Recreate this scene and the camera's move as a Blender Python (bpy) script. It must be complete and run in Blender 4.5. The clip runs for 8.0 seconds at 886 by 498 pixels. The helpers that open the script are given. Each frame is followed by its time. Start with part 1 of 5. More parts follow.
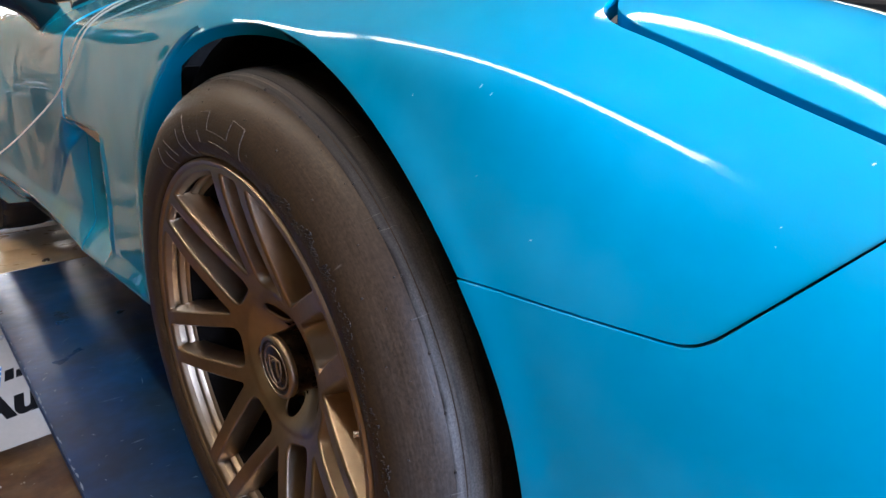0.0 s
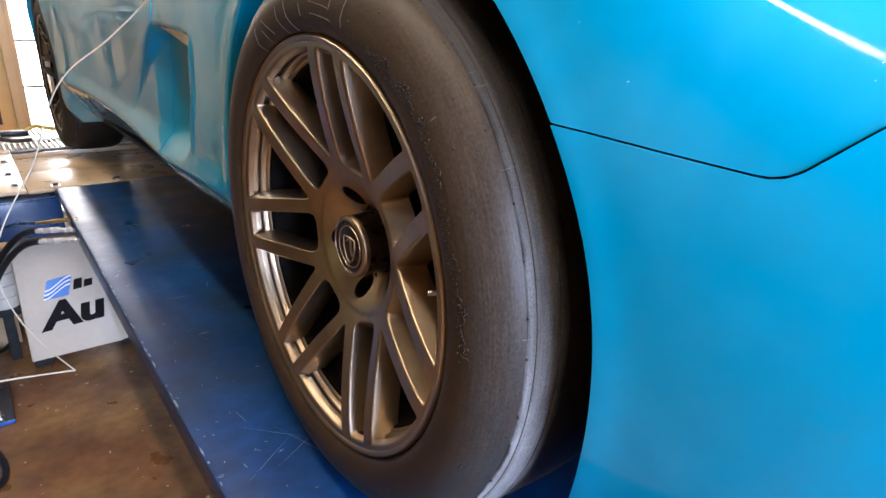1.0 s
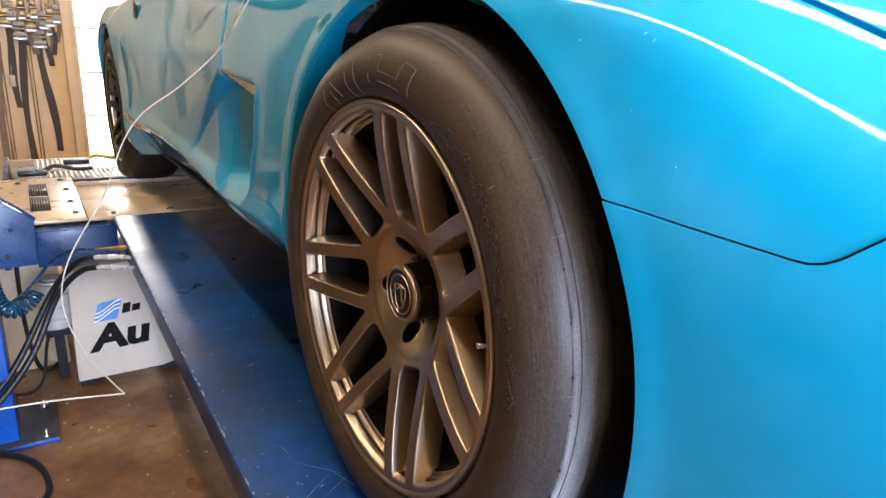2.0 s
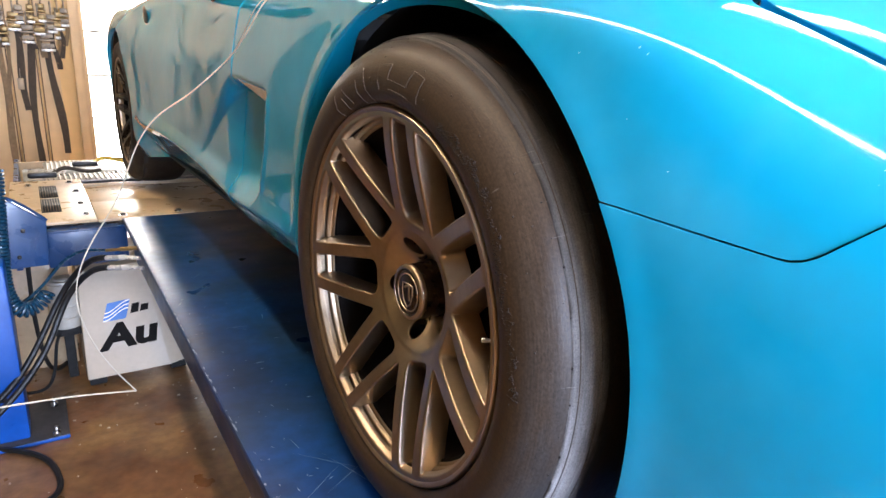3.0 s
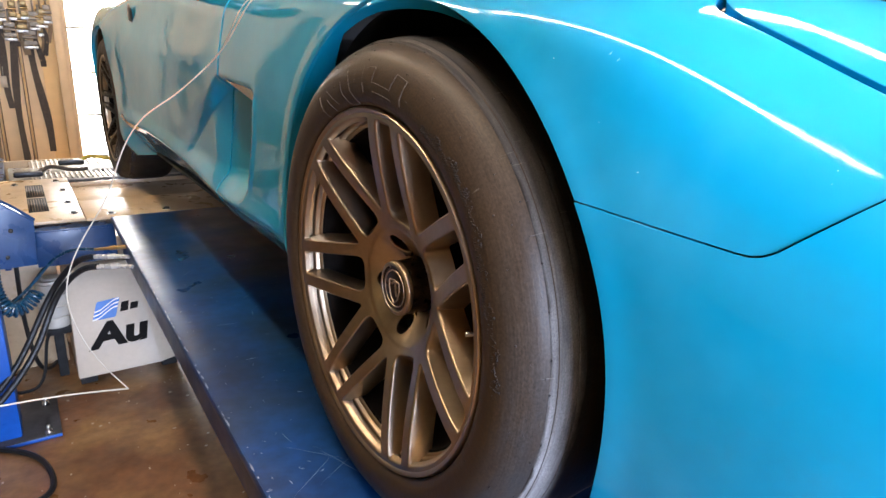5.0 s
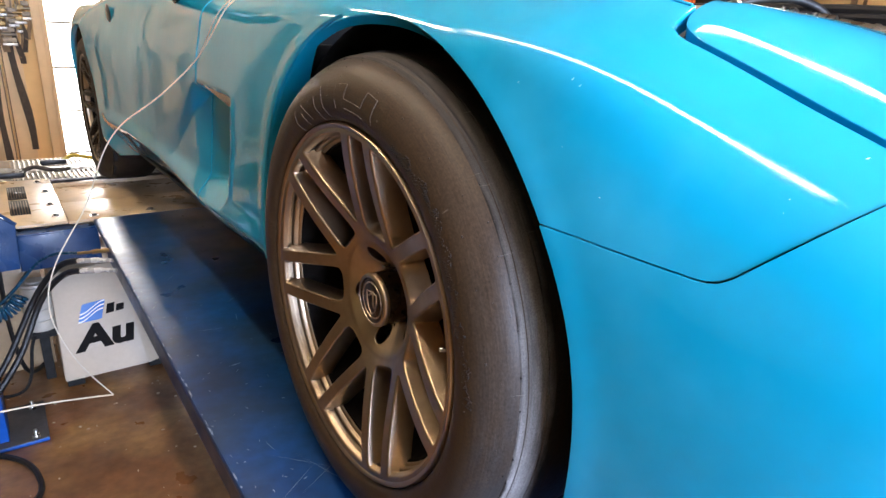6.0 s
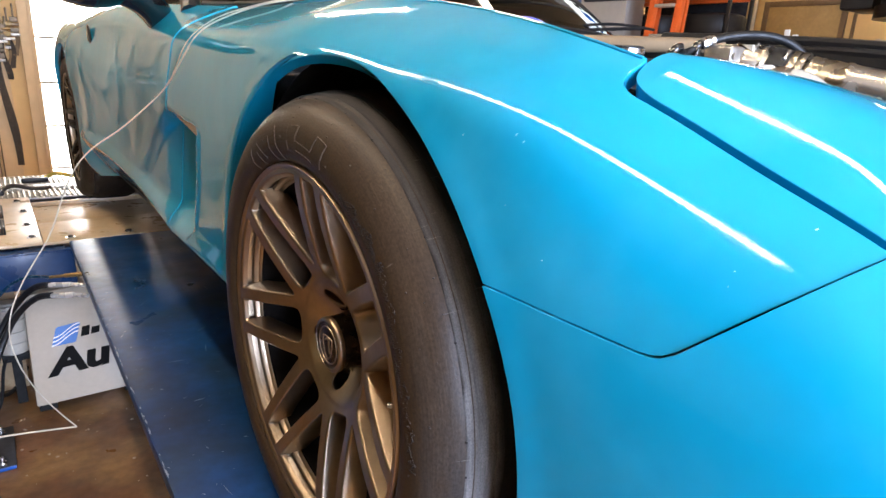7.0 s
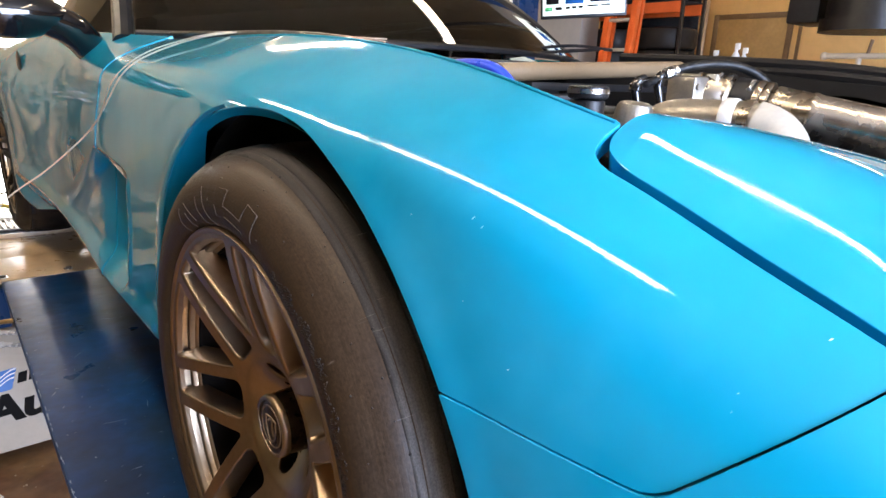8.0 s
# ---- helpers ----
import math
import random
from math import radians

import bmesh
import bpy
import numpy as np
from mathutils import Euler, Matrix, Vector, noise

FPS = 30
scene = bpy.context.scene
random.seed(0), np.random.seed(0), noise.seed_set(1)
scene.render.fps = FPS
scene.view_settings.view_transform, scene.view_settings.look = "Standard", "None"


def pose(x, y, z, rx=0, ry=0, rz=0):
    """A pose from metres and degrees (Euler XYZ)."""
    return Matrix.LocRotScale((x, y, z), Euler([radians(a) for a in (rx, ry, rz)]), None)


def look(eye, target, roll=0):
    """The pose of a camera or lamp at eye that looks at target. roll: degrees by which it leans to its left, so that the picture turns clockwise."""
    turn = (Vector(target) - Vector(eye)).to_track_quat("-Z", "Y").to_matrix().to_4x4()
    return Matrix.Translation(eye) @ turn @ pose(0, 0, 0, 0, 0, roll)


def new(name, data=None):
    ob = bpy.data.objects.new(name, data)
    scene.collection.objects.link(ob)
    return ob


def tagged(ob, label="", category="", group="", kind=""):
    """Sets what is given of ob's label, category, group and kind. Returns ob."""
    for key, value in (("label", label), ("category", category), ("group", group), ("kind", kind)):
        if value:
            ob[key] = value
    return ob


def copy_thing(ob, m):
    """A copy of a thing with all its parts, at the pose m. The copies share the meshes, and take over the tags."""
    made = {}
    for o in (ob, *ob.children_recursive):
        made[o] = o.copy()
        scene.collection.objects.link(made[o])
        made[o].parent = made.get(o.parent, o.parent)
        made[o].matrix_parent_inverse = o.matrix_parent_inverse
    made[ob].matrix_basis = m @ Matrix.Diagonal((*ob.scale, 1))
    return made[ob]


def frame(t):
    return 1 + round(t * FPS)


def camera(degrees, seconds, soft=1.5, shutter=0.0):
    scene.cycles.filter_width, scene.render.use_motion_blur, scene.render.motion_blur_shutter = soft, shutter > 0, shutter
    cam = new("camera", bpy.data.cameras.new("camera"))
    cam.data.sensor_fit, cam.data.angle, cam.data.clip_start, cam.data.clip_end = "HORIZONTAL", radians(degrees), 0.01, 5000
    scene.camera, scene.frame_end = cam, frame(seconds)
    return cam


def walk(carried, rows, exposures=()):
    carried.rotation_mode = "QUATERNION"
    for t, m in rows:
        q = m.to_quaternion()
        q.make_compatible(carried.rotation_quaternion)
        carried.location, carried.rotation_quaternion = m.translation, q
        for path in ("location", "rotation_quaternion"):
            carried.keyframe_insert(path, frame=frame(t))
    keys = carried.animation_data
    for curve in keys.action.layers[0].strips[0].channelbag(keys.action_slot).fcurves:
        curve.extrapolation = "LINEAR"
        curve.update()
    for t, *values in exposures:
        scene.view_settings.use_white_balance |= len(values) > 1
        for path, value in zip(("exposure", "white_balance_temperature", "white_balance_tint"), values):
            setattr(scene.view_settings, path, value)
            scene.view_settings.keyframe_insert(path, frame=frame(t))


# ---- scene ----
# Metres; floor at z = 0, y runs from the car's nose to its tail, the front wheel's face lies in x = 0.
cam = camera(71.3, 8.0)
ROWS = [  # seconds, place, pitch, roll, yaw
    (0.0, -0.2343, -0.6077, 1.3355, -17.38, 1.67, -41.94),
    (0.5, -0.2605, -0.6295, 1.2989, -20.13, 0.61, -40.57),
    (1.0, -0.2972, -0.6279, 1.2594, -20.21, -1.42, -36.91),
    (1.5, -0.3173, -0.6319, 1.2755, -17.60, -2.57, -33.93),
    (3.0, -0.3550, -0.6674, 1.2970, -16.82, -2.89, -33.04),
    (3.5, -0.3574, -0.6770, 1.2939, -17.53, -2.21, -32.91),
    (4.0, -0.3584, -0.6810, 1.2942, -17.36, -2.92, -32.98),
    (4.5, -0.3617, -0.6846, 1.2983, -17.03, -2.83, -33.53),
    (6.0, -0.3443, -0.6966, 1.3404, -18.35, -1.91, -35.21),
    (6.5, -0.3108, -0.7027, 1.3567, -17.83, -2.04, -35.61),
    (7.0, -0.2864, -0.6930, 1.3693, -16.85, -2.65, -35.56),
    (7.5, -0.2647, -0.6711, 1.3835, -16.28, -1.96, -36.48),
    (8.0, -0.2229, -0.6244, 1.4089, -15.69, -1.99, -39.17),
]
walk(cam, [(t, pose(x, y, z, 90 + p, r, w)) for t, x, y, z, p, r, w in ROWS],
     [(0, -.15, 5700, 10), (.5, .08, 5750, 10), (1, .36, 5950, 10), (1.5, .48, 6150, 10), (3, .52, 6250, 10), (4.5, .50, 6250, 10), (6, .38, 6250, 10), (7, .24, 6250, 10), (8, .10, 6250, 10)])

# ---- light ----
world = bpy.data.worlds.new("world")
scene.world = world
world.use_nodes = True
sky = world.node_tree.nodes.new("ShaderNodeTexSky")
sky.sky_type, sky.sun_disc = "NISHITA", False
sky.sun_elevation, sky.sun_rotation = radians(50), radians(30)
world.node_tree.links.new(sky.outputs[0], world.node_tree.nodes["Background"].inputs[0])
world.node_tree.nodes["Background"].inputs[1].default_value = 0.12
scene.view_settings.exposure = 0.0


def area_lamp(name, m, sx, sy, watts, colour):
    data = bpy.data.lights.new(name, "AREA")
    data.shape, data.size, data.size_y, data.energy, data.color = "RECTANGLE", sx, sy, watts, colour
    ob = new(name, data)
    ob.matrix_world = m
    return ob


# daylight through the big roll-up door in front of the car, and through the back doorway
area_lamp("front_door_daylight", look((0.55, -5.0, 1.7), (0.55, 0, 1.2)), 3.5, 3.0, 830, (0.63, 0.735, 1.0))
area_lamp("back_door_daylight", look((0.34, 5.20, 1.2), (0.3, 0, 0.8)), .55, 2.0, 40, (1.0, 0.97, 0.92))

# ---- materials ----
def material(name, colour, rough=0.5, metal=0.0, vary=0.15, scale=8.0, bump=0.0, bump_scale=60.0, coat=0.0, rough_vary=0.1, second=None, mix_scale=3.0, mix_low=0.45, mix_high=0.6, emit=0.0, spec=0.5):
    """A node material: base colour varied at two scales, an optional second colour in patches, uneven gloss and fine relief."""
    m = bpy.data.materials.new(name)
    m.use_nodes = True
    nt = m.node_tree
    b = nt.nodes["Principled BSDF"]
    tc = nt.nodes.new("ShaderNodeTexCoord")

    def noise_at(sc, detail=5.0):
        n = nt.nodes.new("ShaderNodeTexNoise")
        n.inputs["Scale"].default_value, n.inputs["Detail"].default_value = sc, detail
        nt.links.new(tc.outputs["Object"], n.inputs["Vector"])
        return n.outputs["Fac"]

    def ranged(fac, lo, hi, a=0.3, z=0.7):
        r = nt.nodes.new("ShaderNodeMapRange")
        nt.links.new(fac, r.inputs[0])
        for i, v in enumerate((a, z, lo, hi)):
            r.inputs[1 + i].default_value = v
        return r.outputs[0]

    def mixed(kind, fac, a, c):
        x = nt.nodes.new("ShaderNodeMix")
        x.data_type, x.blend_type = "RGBA", kind
        for sock, v in ((x.inputs[0], fac), (x.inputs[6], a), (x.inputs[7], c)):
            if hasattr(v, "is_linked"):
                nt.links.new(v, sock)
            elif isinstance(v, tuple):
                sock.default_value = (*v[:3], 1)
            else:
                sock.default_value = v
        return x.outputs[2]

    col = mixed("MIX", 0.0, colour, colour)
    if second:
        col = mixed("MIX", ranged(noise_at(mix_scale, 8.0), 0, 1, mix_low, mix_high), col, second)
    lo, hi = max(0, 1 - vary), 1 + vary
    gray = nt.nodes.new("ShaderNodeCombineColor")
    f = ranged(noise_at(scale), lo, hi)
    f2 = nt.nodes.new("ShaderNodeMath")
    f2.operation = "MULTIPLY"
    nt.links.new(f, f2.inputs[0])
    nt.links.new(ranged(noise_at(scale * 9), 1 - vary * 0.5, 1 + vary * 0.5), f2.inputs[1])
    for i in range(3):
        nt.links.new(f2.outputs[0], gray.inputs[i])
    col = mixed("MULTIPLY", 1.0, col, gray.outputs[0])
    nt.links.new(col, b.inputs["Base Color"])
    nt.links.new(ranged(noise_at(scale * 2.3), max(0.02, rough - rough_vary), min(1, rough + rough_vary)), b.inputs["Roughness"])
    b.inputs["Metallic"].default_value = metal
    b.inputs["Specular IOR Level"].default_value = spec
    b.inputs["Coat Weight"].default_value, b.inputs["Coat Roughness"].default_value = coat, 0.05
    if coat:
        nt.links.new(ranged(noise_at(7.0, 8.0), 0.02, 0.11, 0.4, 0.65), b.inputs["Coat Roughness"])
    if bump:
        bp = nt.nodes.new("ShaderNodeBump")
        bp.inputs["Strength"].default_value, bp.inputs["Distance"].default_value = bump, 0.004
        nt.links.new(noise_at(bump_scale, 6.0), bp.inputs["Height"])
        nt.links.new(bp.outputs[0], b.inputs["Normal"])
    if emit:
        nt.links.new(col, b.inputs["Emission Color"])
        b.inputs["Emission Strength"].default_value = emit
    return m


def glass_material(name, colour, rough=0.02):
    m = bpy.data.materials.new(name)
    m.use_nodes = True
    b = m.node_tree.nodes["Principled BSDF"]
    b.inputs["Base Color"].default_value = (*colour, 1)
    b.inputs["Roughness"].default_value, b.inputs["Transmission Weight"].default_value, b.inputs["IOR"].default_value = rough, 1.0, 1.45
    return m


# the second blue puts soft cloudy reflections into the paint's colour
PAINT = material("teal_car_paint", (0.006, 0.308, 0.505), 0.5, 0.0, 0.07, 3.0, spec=0.05, coat=1.0, rough_vary=0.04, bump=0.02, bump_scale=9, second=(0.025, 0.345, 0.55), mix_scale=6.5, mix_low=0.50, mix_high=0.72)
SATIN_BLACK = material("satin_black_plastic", (0.012, 0.012, 0.013), 0.4, 0, 0.2, 20)
MATT_BLACK = material("matt_black_liner", (0.008, 0.008, 0.008), 0.85, 0, 0.3, 12)
GLOSS_BLACK = material("gloss_black_paint", (0.006, 0.006, 0.007), 0.12, 0, 0.1, 10, coat=1.0, rough_vary=0.03)
# shade deep inside the wheels, put into a near-black colour
WHEEL_SHADE = material("wheel_recess_shade", (0.008, 0.006, 0.005), 0.8, 0.0, 0.3, 14, spec=0.1)
BRONZE = material("satin_bronze_alloy", (0.45, 0.355, 0.25), 0.36, 1.0, 0.10, 12, rough_vary=0.05, bump=0.02, bump_scale=300)
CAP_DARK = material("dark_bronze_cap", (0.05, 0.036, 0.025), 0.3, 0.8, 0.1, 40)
RUBBER = material("plain_tyre_rubber", (0.018, 0.014, 0.011), 0.55, 0, 0.25, 9, spec=0.3, bump=0.12, bump_scale=180)


def wear_and_light(name, base, grey, band, light_span, rough, rough_vary, grain, fleck):
    """Tyre rubber worn in rings round the axle, greyer low down where front light is painted in. It reads the mesh's
    own 'round' attribute: direction round the axle, and the way out along the sidewall and over the shoulder.
    """
    m = bpy.data.materials.new(name)
    m.use_nodes = True
    nt = m.node_tree
    b = nt.nodes["Principled BSDF"]
    at = nt.nodes.new("ShaderNodeAttribute")
    at.attribute_name = "round"

    def noise_on(around, across, detail=4.0):
        k = nt.nodes.new("ShaderNodeVectorMath")
        k.operation = "MULTIPLY"
        k.inputs[1].default_value = (around, around, across)
        nt.links.new(at.outputs["Vector"], k.inputs[0])
        n = nt.nodes.new("ShaderNodeTexNoise")
        n.inputs["Scale"].default_value, n.inputs["Detail"].default_value = 1.0, detail
        nt.links.new(k.outputs[0], n.inputs["Vector"])
        return n.outputs["Fac"]

    def ranged(v, a, z, lo, hi):
        r = nt.nodes.new("ShaderNodeMapRange")
        nt.links.new(v, r.inputs[0])
        for i, q in enumerate((a, z, lo, hi)):
            r.inputs[1 + i].default_value = q
        return r.outputs[0]

    def arith(kind, p, q):
        n = nt.nodes.new("ShaderNodeMath")
        n.operation = kind
        for i, v in enumerate((p, q)):
            if isinstance(v, (int, float)):
                n.inputs[i].default_value = v
            else:
                nt.links.new(v, n.inputs[i])
        return n.outputs[0]

    def mixed(fac, p, q):
        x = nt.nodes.new("ShaderNodeMix")
        x.data_type = "RGBA"
        nt.links.new(fac, x.inputs[0])
        for i, v in ((6, p), (7, q)):
            if isinstance(v, tuple):
                x.inputs[i].default_value = (*v, 1)
            else:
                nt.links.new(v, x.inputs[i])
        return x.outputs[2]

    sep = nt.nodes.new("ShaderNodeSeparateXYZ")
    nt.links.new(at.outputs["Vector"], sep.inputs[0])
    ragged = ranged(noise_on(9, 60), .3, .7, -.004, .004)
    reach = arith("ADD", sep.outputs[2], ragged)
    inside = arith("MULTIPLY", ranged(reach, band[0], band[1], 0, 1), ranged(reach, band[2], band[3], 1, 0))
    # front light on the lower half of the tyre goes into this grey
    low_light = ranged(sep.outputs[0], light_span[0], light_span[1], light_span[2], 1)
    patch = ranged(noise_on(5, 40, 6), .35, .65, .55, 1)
    worn = arith("MULTIPLY", arith("MULTIPLY", inside, low_light), patch)
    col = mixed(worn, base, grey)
    streak = noise_on(7, 420, 5)
    fine = noise_on(grain, grain * 3.3, 3)
    shade = arith("MULTIPLY", ranged(streak, .3, .7, .80, 1.22), ranged(fine, .3, .7, .72, 1.3))
    tint = nt.nodes.new("ShaderNodeMix")
    tint.data_type, tint.blend_type = "RGBA", "MULTIPLY"
    tint.inputs[0].default_value = 1.0
    nt.links.new(col, tint.inputs[6])
    nt.links.new(shade, tint.inputs[7])
    scrape = arith("MULTIPLY", ranged(noise_on(130, 16, 3), .66, .74, 0, fleck), ranged(noise_on(6, 30, 2), .5, .62, 0, 1))
    nt.links.new(mixed(scrape, tint.outputs[2], (.20, .18, .16)), b.inputs["Base Color"])
    nt.links.new(ranged(arith("ADD", streak, fine), .7, 1.3, rough - rough_vary, rough + rough_vary), b.inputs["Roughness"])
    b.inputs["Specular IOR Level"].default_value = .27
    bp = nt.nodes.new("ShaderNodeBump")
    bp.inputs["Strength"].default_value, bp.inputs["Distance"].default_value = .22, .0014
    nt.links.new(arith("ADD", arith("MULTIPLY", fine, .6), arith("ADD", arith("MULTIPLY", streak, .35), noise_on(14, 26, 2))), bp.inputs["Height"])
    nt.links.new(bp.outputs[0], b.inputs["Normal"])
    return m


# the brown base holds the warm ceiling light, the low grey the front sheen
SIDEWALL = wear_and_light("dusty_sidewall_low_sheen", (0.045, 0.0265, 0.0135), (0.034, 0.030, 0.027), (.270, .300, .400, .410), (.55, -.25, .15), .44, .10, 90, .6)
SCUFF = wear_and_light("scuffed_rubber_low_light", (0.022, 0.017, 0.013), (0.25, 0.235, 0.225), (.345, .351, .382, .396), (.75, -.30, .12), .62, .12, 190, .9)
PALE_RUBBER = material("pale_worn_rubber", (0.085, 0.068, 0.052), 0.6, 0, 0.3, 60)
DULL_STEEL = material("dull_weathered_steel", (0.30, 0.25, 0.19), 0.6, 0.6, 0.2, 30)
CRUMB = material("crumbled_rubber", (0.030, 0.025, 0.021), 0.7, 0, 0.4, 90, spec=0.2)
STEEL = material("zinc_plated_steel", (0.55, 0.54, 0.52), 0.28, 1.0, 0.1, 30)
ALUMINIUM = material("polished_aluminium", (0.52, 0.46, 0.38), 0.27, 1.0, 0.06, 14, rough_vary=0.06)
CAST_ALU = material("cast_aluminium", (0.45, 0.42, 0.37), 0.42, 0.9, 0.15, 40, bump=0.1, bump_scale=300)
BRASS = material("brass_fitting", (0.27, 0.18, 0.075), 0.42, 0.8, 0.15, 30)
IRON = material("brake_iron", (0.10, 0.09, 0.08), 0.45, 0.9, 0.2, 20)
RAMP_BLUE = material("blue_ramp_paint", (0.005, 0.044, 0.158), 0.34, 0, 0.40, 4.0, bump=0.05, bump_scale=45, rough_vary=0.07, spec=0.2, second=(0.012, 0.034, 0.085), mix_scale=5.0, mix_low=0.46, mix_high=0.66)
POST_BLUE = material("blue_frame_paint", (0.012, 0.044, 0.13), 0.30, 0, 0.18, 6, bump=0.06, bump_scale=60)
BRIGHT_BLUE = material("bright_blue_post_paint", (0.006, 0.070, 0.33), 0.35, 0, 0.15, 6, bump=0.05, bump_scale=60)
PLATE_DARK = material("bare_dark_steel_plate", (0.05, 0.05, 0.055), 0.5, 0.3, 0.3, 12)
SCRATCH = material("pale_scratch", (0.24, 0.30, 0.40), 0.6, 0, 0.2, 30)
CONCRETE = material("stained_brown_concrete", (0.185, 0.082, 0.032), 0.42, 0, 0.36, 3.4, bump=0.25, bump_scale=40, second=(0.30, 0.170, 0.062), mix_scale=2.6, rough_vary=0.18)
PLYWOOD = material("tan_plywood_wall", (0.70, 0.50, 0.28), 0.6, 0, 0.10, 1.5, bump=0.05, bump_scale=25)
TAN_WALL = material("tan_painted_wall", (0.72, 0.50, 0.24), 0.7, 0, 0.08, 1.2, bump=0.04, bump_scale=30)
BROWN_TRIM = material("brown_wood_trim", (0.13, 0.075, 0.035), 0.5, 0, 0.2, 6)
CEILING = material("ceiling_board", (0.32, 0.27, 0.21), 0.85, 0, 0.08, 2)
DYNO_TAN = material("tan_coated_plate", (0.55, 0.40, 0.24), 0.33, 0, 0.12, 5, bump=0.06, bump_scale=80)
CREAM = material("cream_powder_coat", (0.48, 0.40, 0.30), 0.45, 0, 0.06, 6, bump=0.05, bump_scale=150)
LOGO_BLUE = material("logo_blue", (0.012, 0.13, 0.46), 0.4, 0, 0.05, 10)
WHITE = material("white_plastic", (0.8, 0.8, 0.78), 0.5, 0, 0.04, 10)
INK = material("black_print", (0.010, 0.009, 0.009), 0.8, 0, 0.05, 10, spec=0.1)
ZINC = material("bright_zinc_fitting", (0.62, 0.60, 0.56), 0.3, 0.4, 0.04, 12)
CABLE = material("pale_cable_sheath", (0.52, 0.46, 0.36), 0.45, 0, 0.08, 30)
HOSE = material("black_rubber_hose", (0.010, 0.010, 0.010), 0.45, 0, 0.2, 30, spec=0.3)
COIL_BLUE = material("dark_blue_air_hose", (0.008, 0.045, 0.085), 0.25, 0, 0.1, 30)
BLUE_SILICONE = material("bright_blue_silicone_hose", (0.01, 0.06, 0.62), 0.3, 0, 0.08, 20)
RED = material("red_plastic", (0.55, 0.03, 0.02), 0.4, 0, 0.08, 20)
ORANGE = material("orange_rack_paint", (0.80, 0.13, 0.02), 0.45, 0, 0.1, 8)
STRAP_WEB = material("dark_strap_webbing", (0.058, 0.045, 0.034), 0.85, 0, 0.2, 60, bump=0.3, bump_scale=400)
STRAP_TAN = material("tan_strap_webbing", (0.22, 0.15, 0.085), 0.85, 0, 0.2, 60, bump=0.3, bump_scale=400)
YELLOW = material("yellow_strap", (0.62, 0.42, 0.06), 0.7, 0, 0.15, 30)
GREY_CAN = material("grey_canister", (0.46, 0.43, 0.37), 0.45, 0.1, 0.1, 20)
KNURL = material("knurled_steel_roller", (0.30, 0.30, 0.30), 0.35, 0.9, 0.2, 12, bump=0.5, bump_scale=220)
TAN_TUBE = material("tan_cowl_tube", (0.27, 0.19, 0.11), 0.4, 0, 0.08, 14)
GREY_WALL = material("grey_wall_paint", (0.42, 0.39, 0.34), 0.7, 0, 0.06, 2)
BOUNCE_WALL = material("ochre_bounce_wall", (0.45, 0.33, 0.14), 0.75, 0, 0.12, 3, bump=0.1, bump_scale=25)
SUN_GLOW = material("white_wall_sun_glow", (1.0, 0.98, 0.94), 0.8, 0, 0.03, 1.0, emit=7.0)
JOINT = material("grey_joint", (0.10, 0.10, 0.10), 0.8, 0, 0.05, 5)
LENS_GLOW = material("fluorescent_lens", (1.0, 0.80, 0.56), 0.5, 0, 0.01, 1.0, emit=30.0)
TUBE_GLOW = material("fluorescent_tube", (1.0, 0.80, 0.55), 0.5, 0, 0.01, 1.0, emit=34.0)
SCREEN = material("lit_screen", (0.80, 0.88, 0.84), 0.3, 0, 0.05, 6, emit=0.9)
CHIP = material("pale_paint_chip", (0.55, 0.66, 0.72), 0.5, 0, 0.1, 40)
RED_SPOT = material("rusty_paint_spot", (0.30, 0.22, 0.24), 0.5, 0, 0.1, 40)
PALE_LINE = material("pale_paint_scuff", (0.30, 0.55, 0.66), 0.5, 0, 0.1, 40)
TINT_GLASS = glass_material("tinted_glass", (0.10, 0.09, 0.07))


# soft reflections in the car's coat, painted as pale patches: mostly see-through
REFLECTION_PATCH = material("faint_painted_reflection", (0.45, 0.62, 0.70), 0.5, 0, 0.2, 60)
REFLECTION_NODES = REFLECTION_PATCH.node_tree
noise = REFLECTION_NODES.nodes.new("ShaderNodeTexNoise")
noise.inputs["Scale"].default_value = 120.0
spread = REFLECTION_NODES.nodes.new("ShaderNodeMapRange")
for k, value in enumerate((0.40, 0.80, 0.0, 0.12)):
    spread.inputs[1 + k].default_value = value
REFLECTION_NODES.links.new(noise.outputs["Fac"], spread.inputs[0])
REFLECTION_NODES.links.new(spread.outputs[0], REFLECTION_NODES.nodes["Principled BSDF"].inputs["Alpha"])
# ---- the car's outer skin: stations along its waistline ----
ZC = 1.0      # height of the front wheel's centre
MID = 0.95    # the car's centre plane
# waist x, waist y, inward direction, then (depth inward, height over the wheel's centre) from sill to hood line
STATIONS = []


def station(x, y, inward_x, inward_y, *profile):
    """One cross-section of the body side."""
    STATIONS.append((x, y, inward_x, inward_y, *profile))


station(0.30, 3.42, 0.7, -0.7, (.06, -.10), (.02, -.05), (0, .03), (0, .15), (0, .30), (.03, .42), (.08, .49), (.16, .53), (.25, .54), (0.45, 0.55))
station(0.06, 3.15, 1, -.15, (.06, -.15), (.02, -.08), (0, .02), (0, .15), (0, .30), (.03, .42), (.08, .49), (.16, .54), (.25, .55), (0.45, 0.56))
station(-0.005, 2.65, 1, 0, (.06, -.20), (.01, -.10), (0, 0), (0, .15), (0, .29), (.022, .40), (.07, .47), (.16, .53), (.25, .55), (0.45, 0.56))
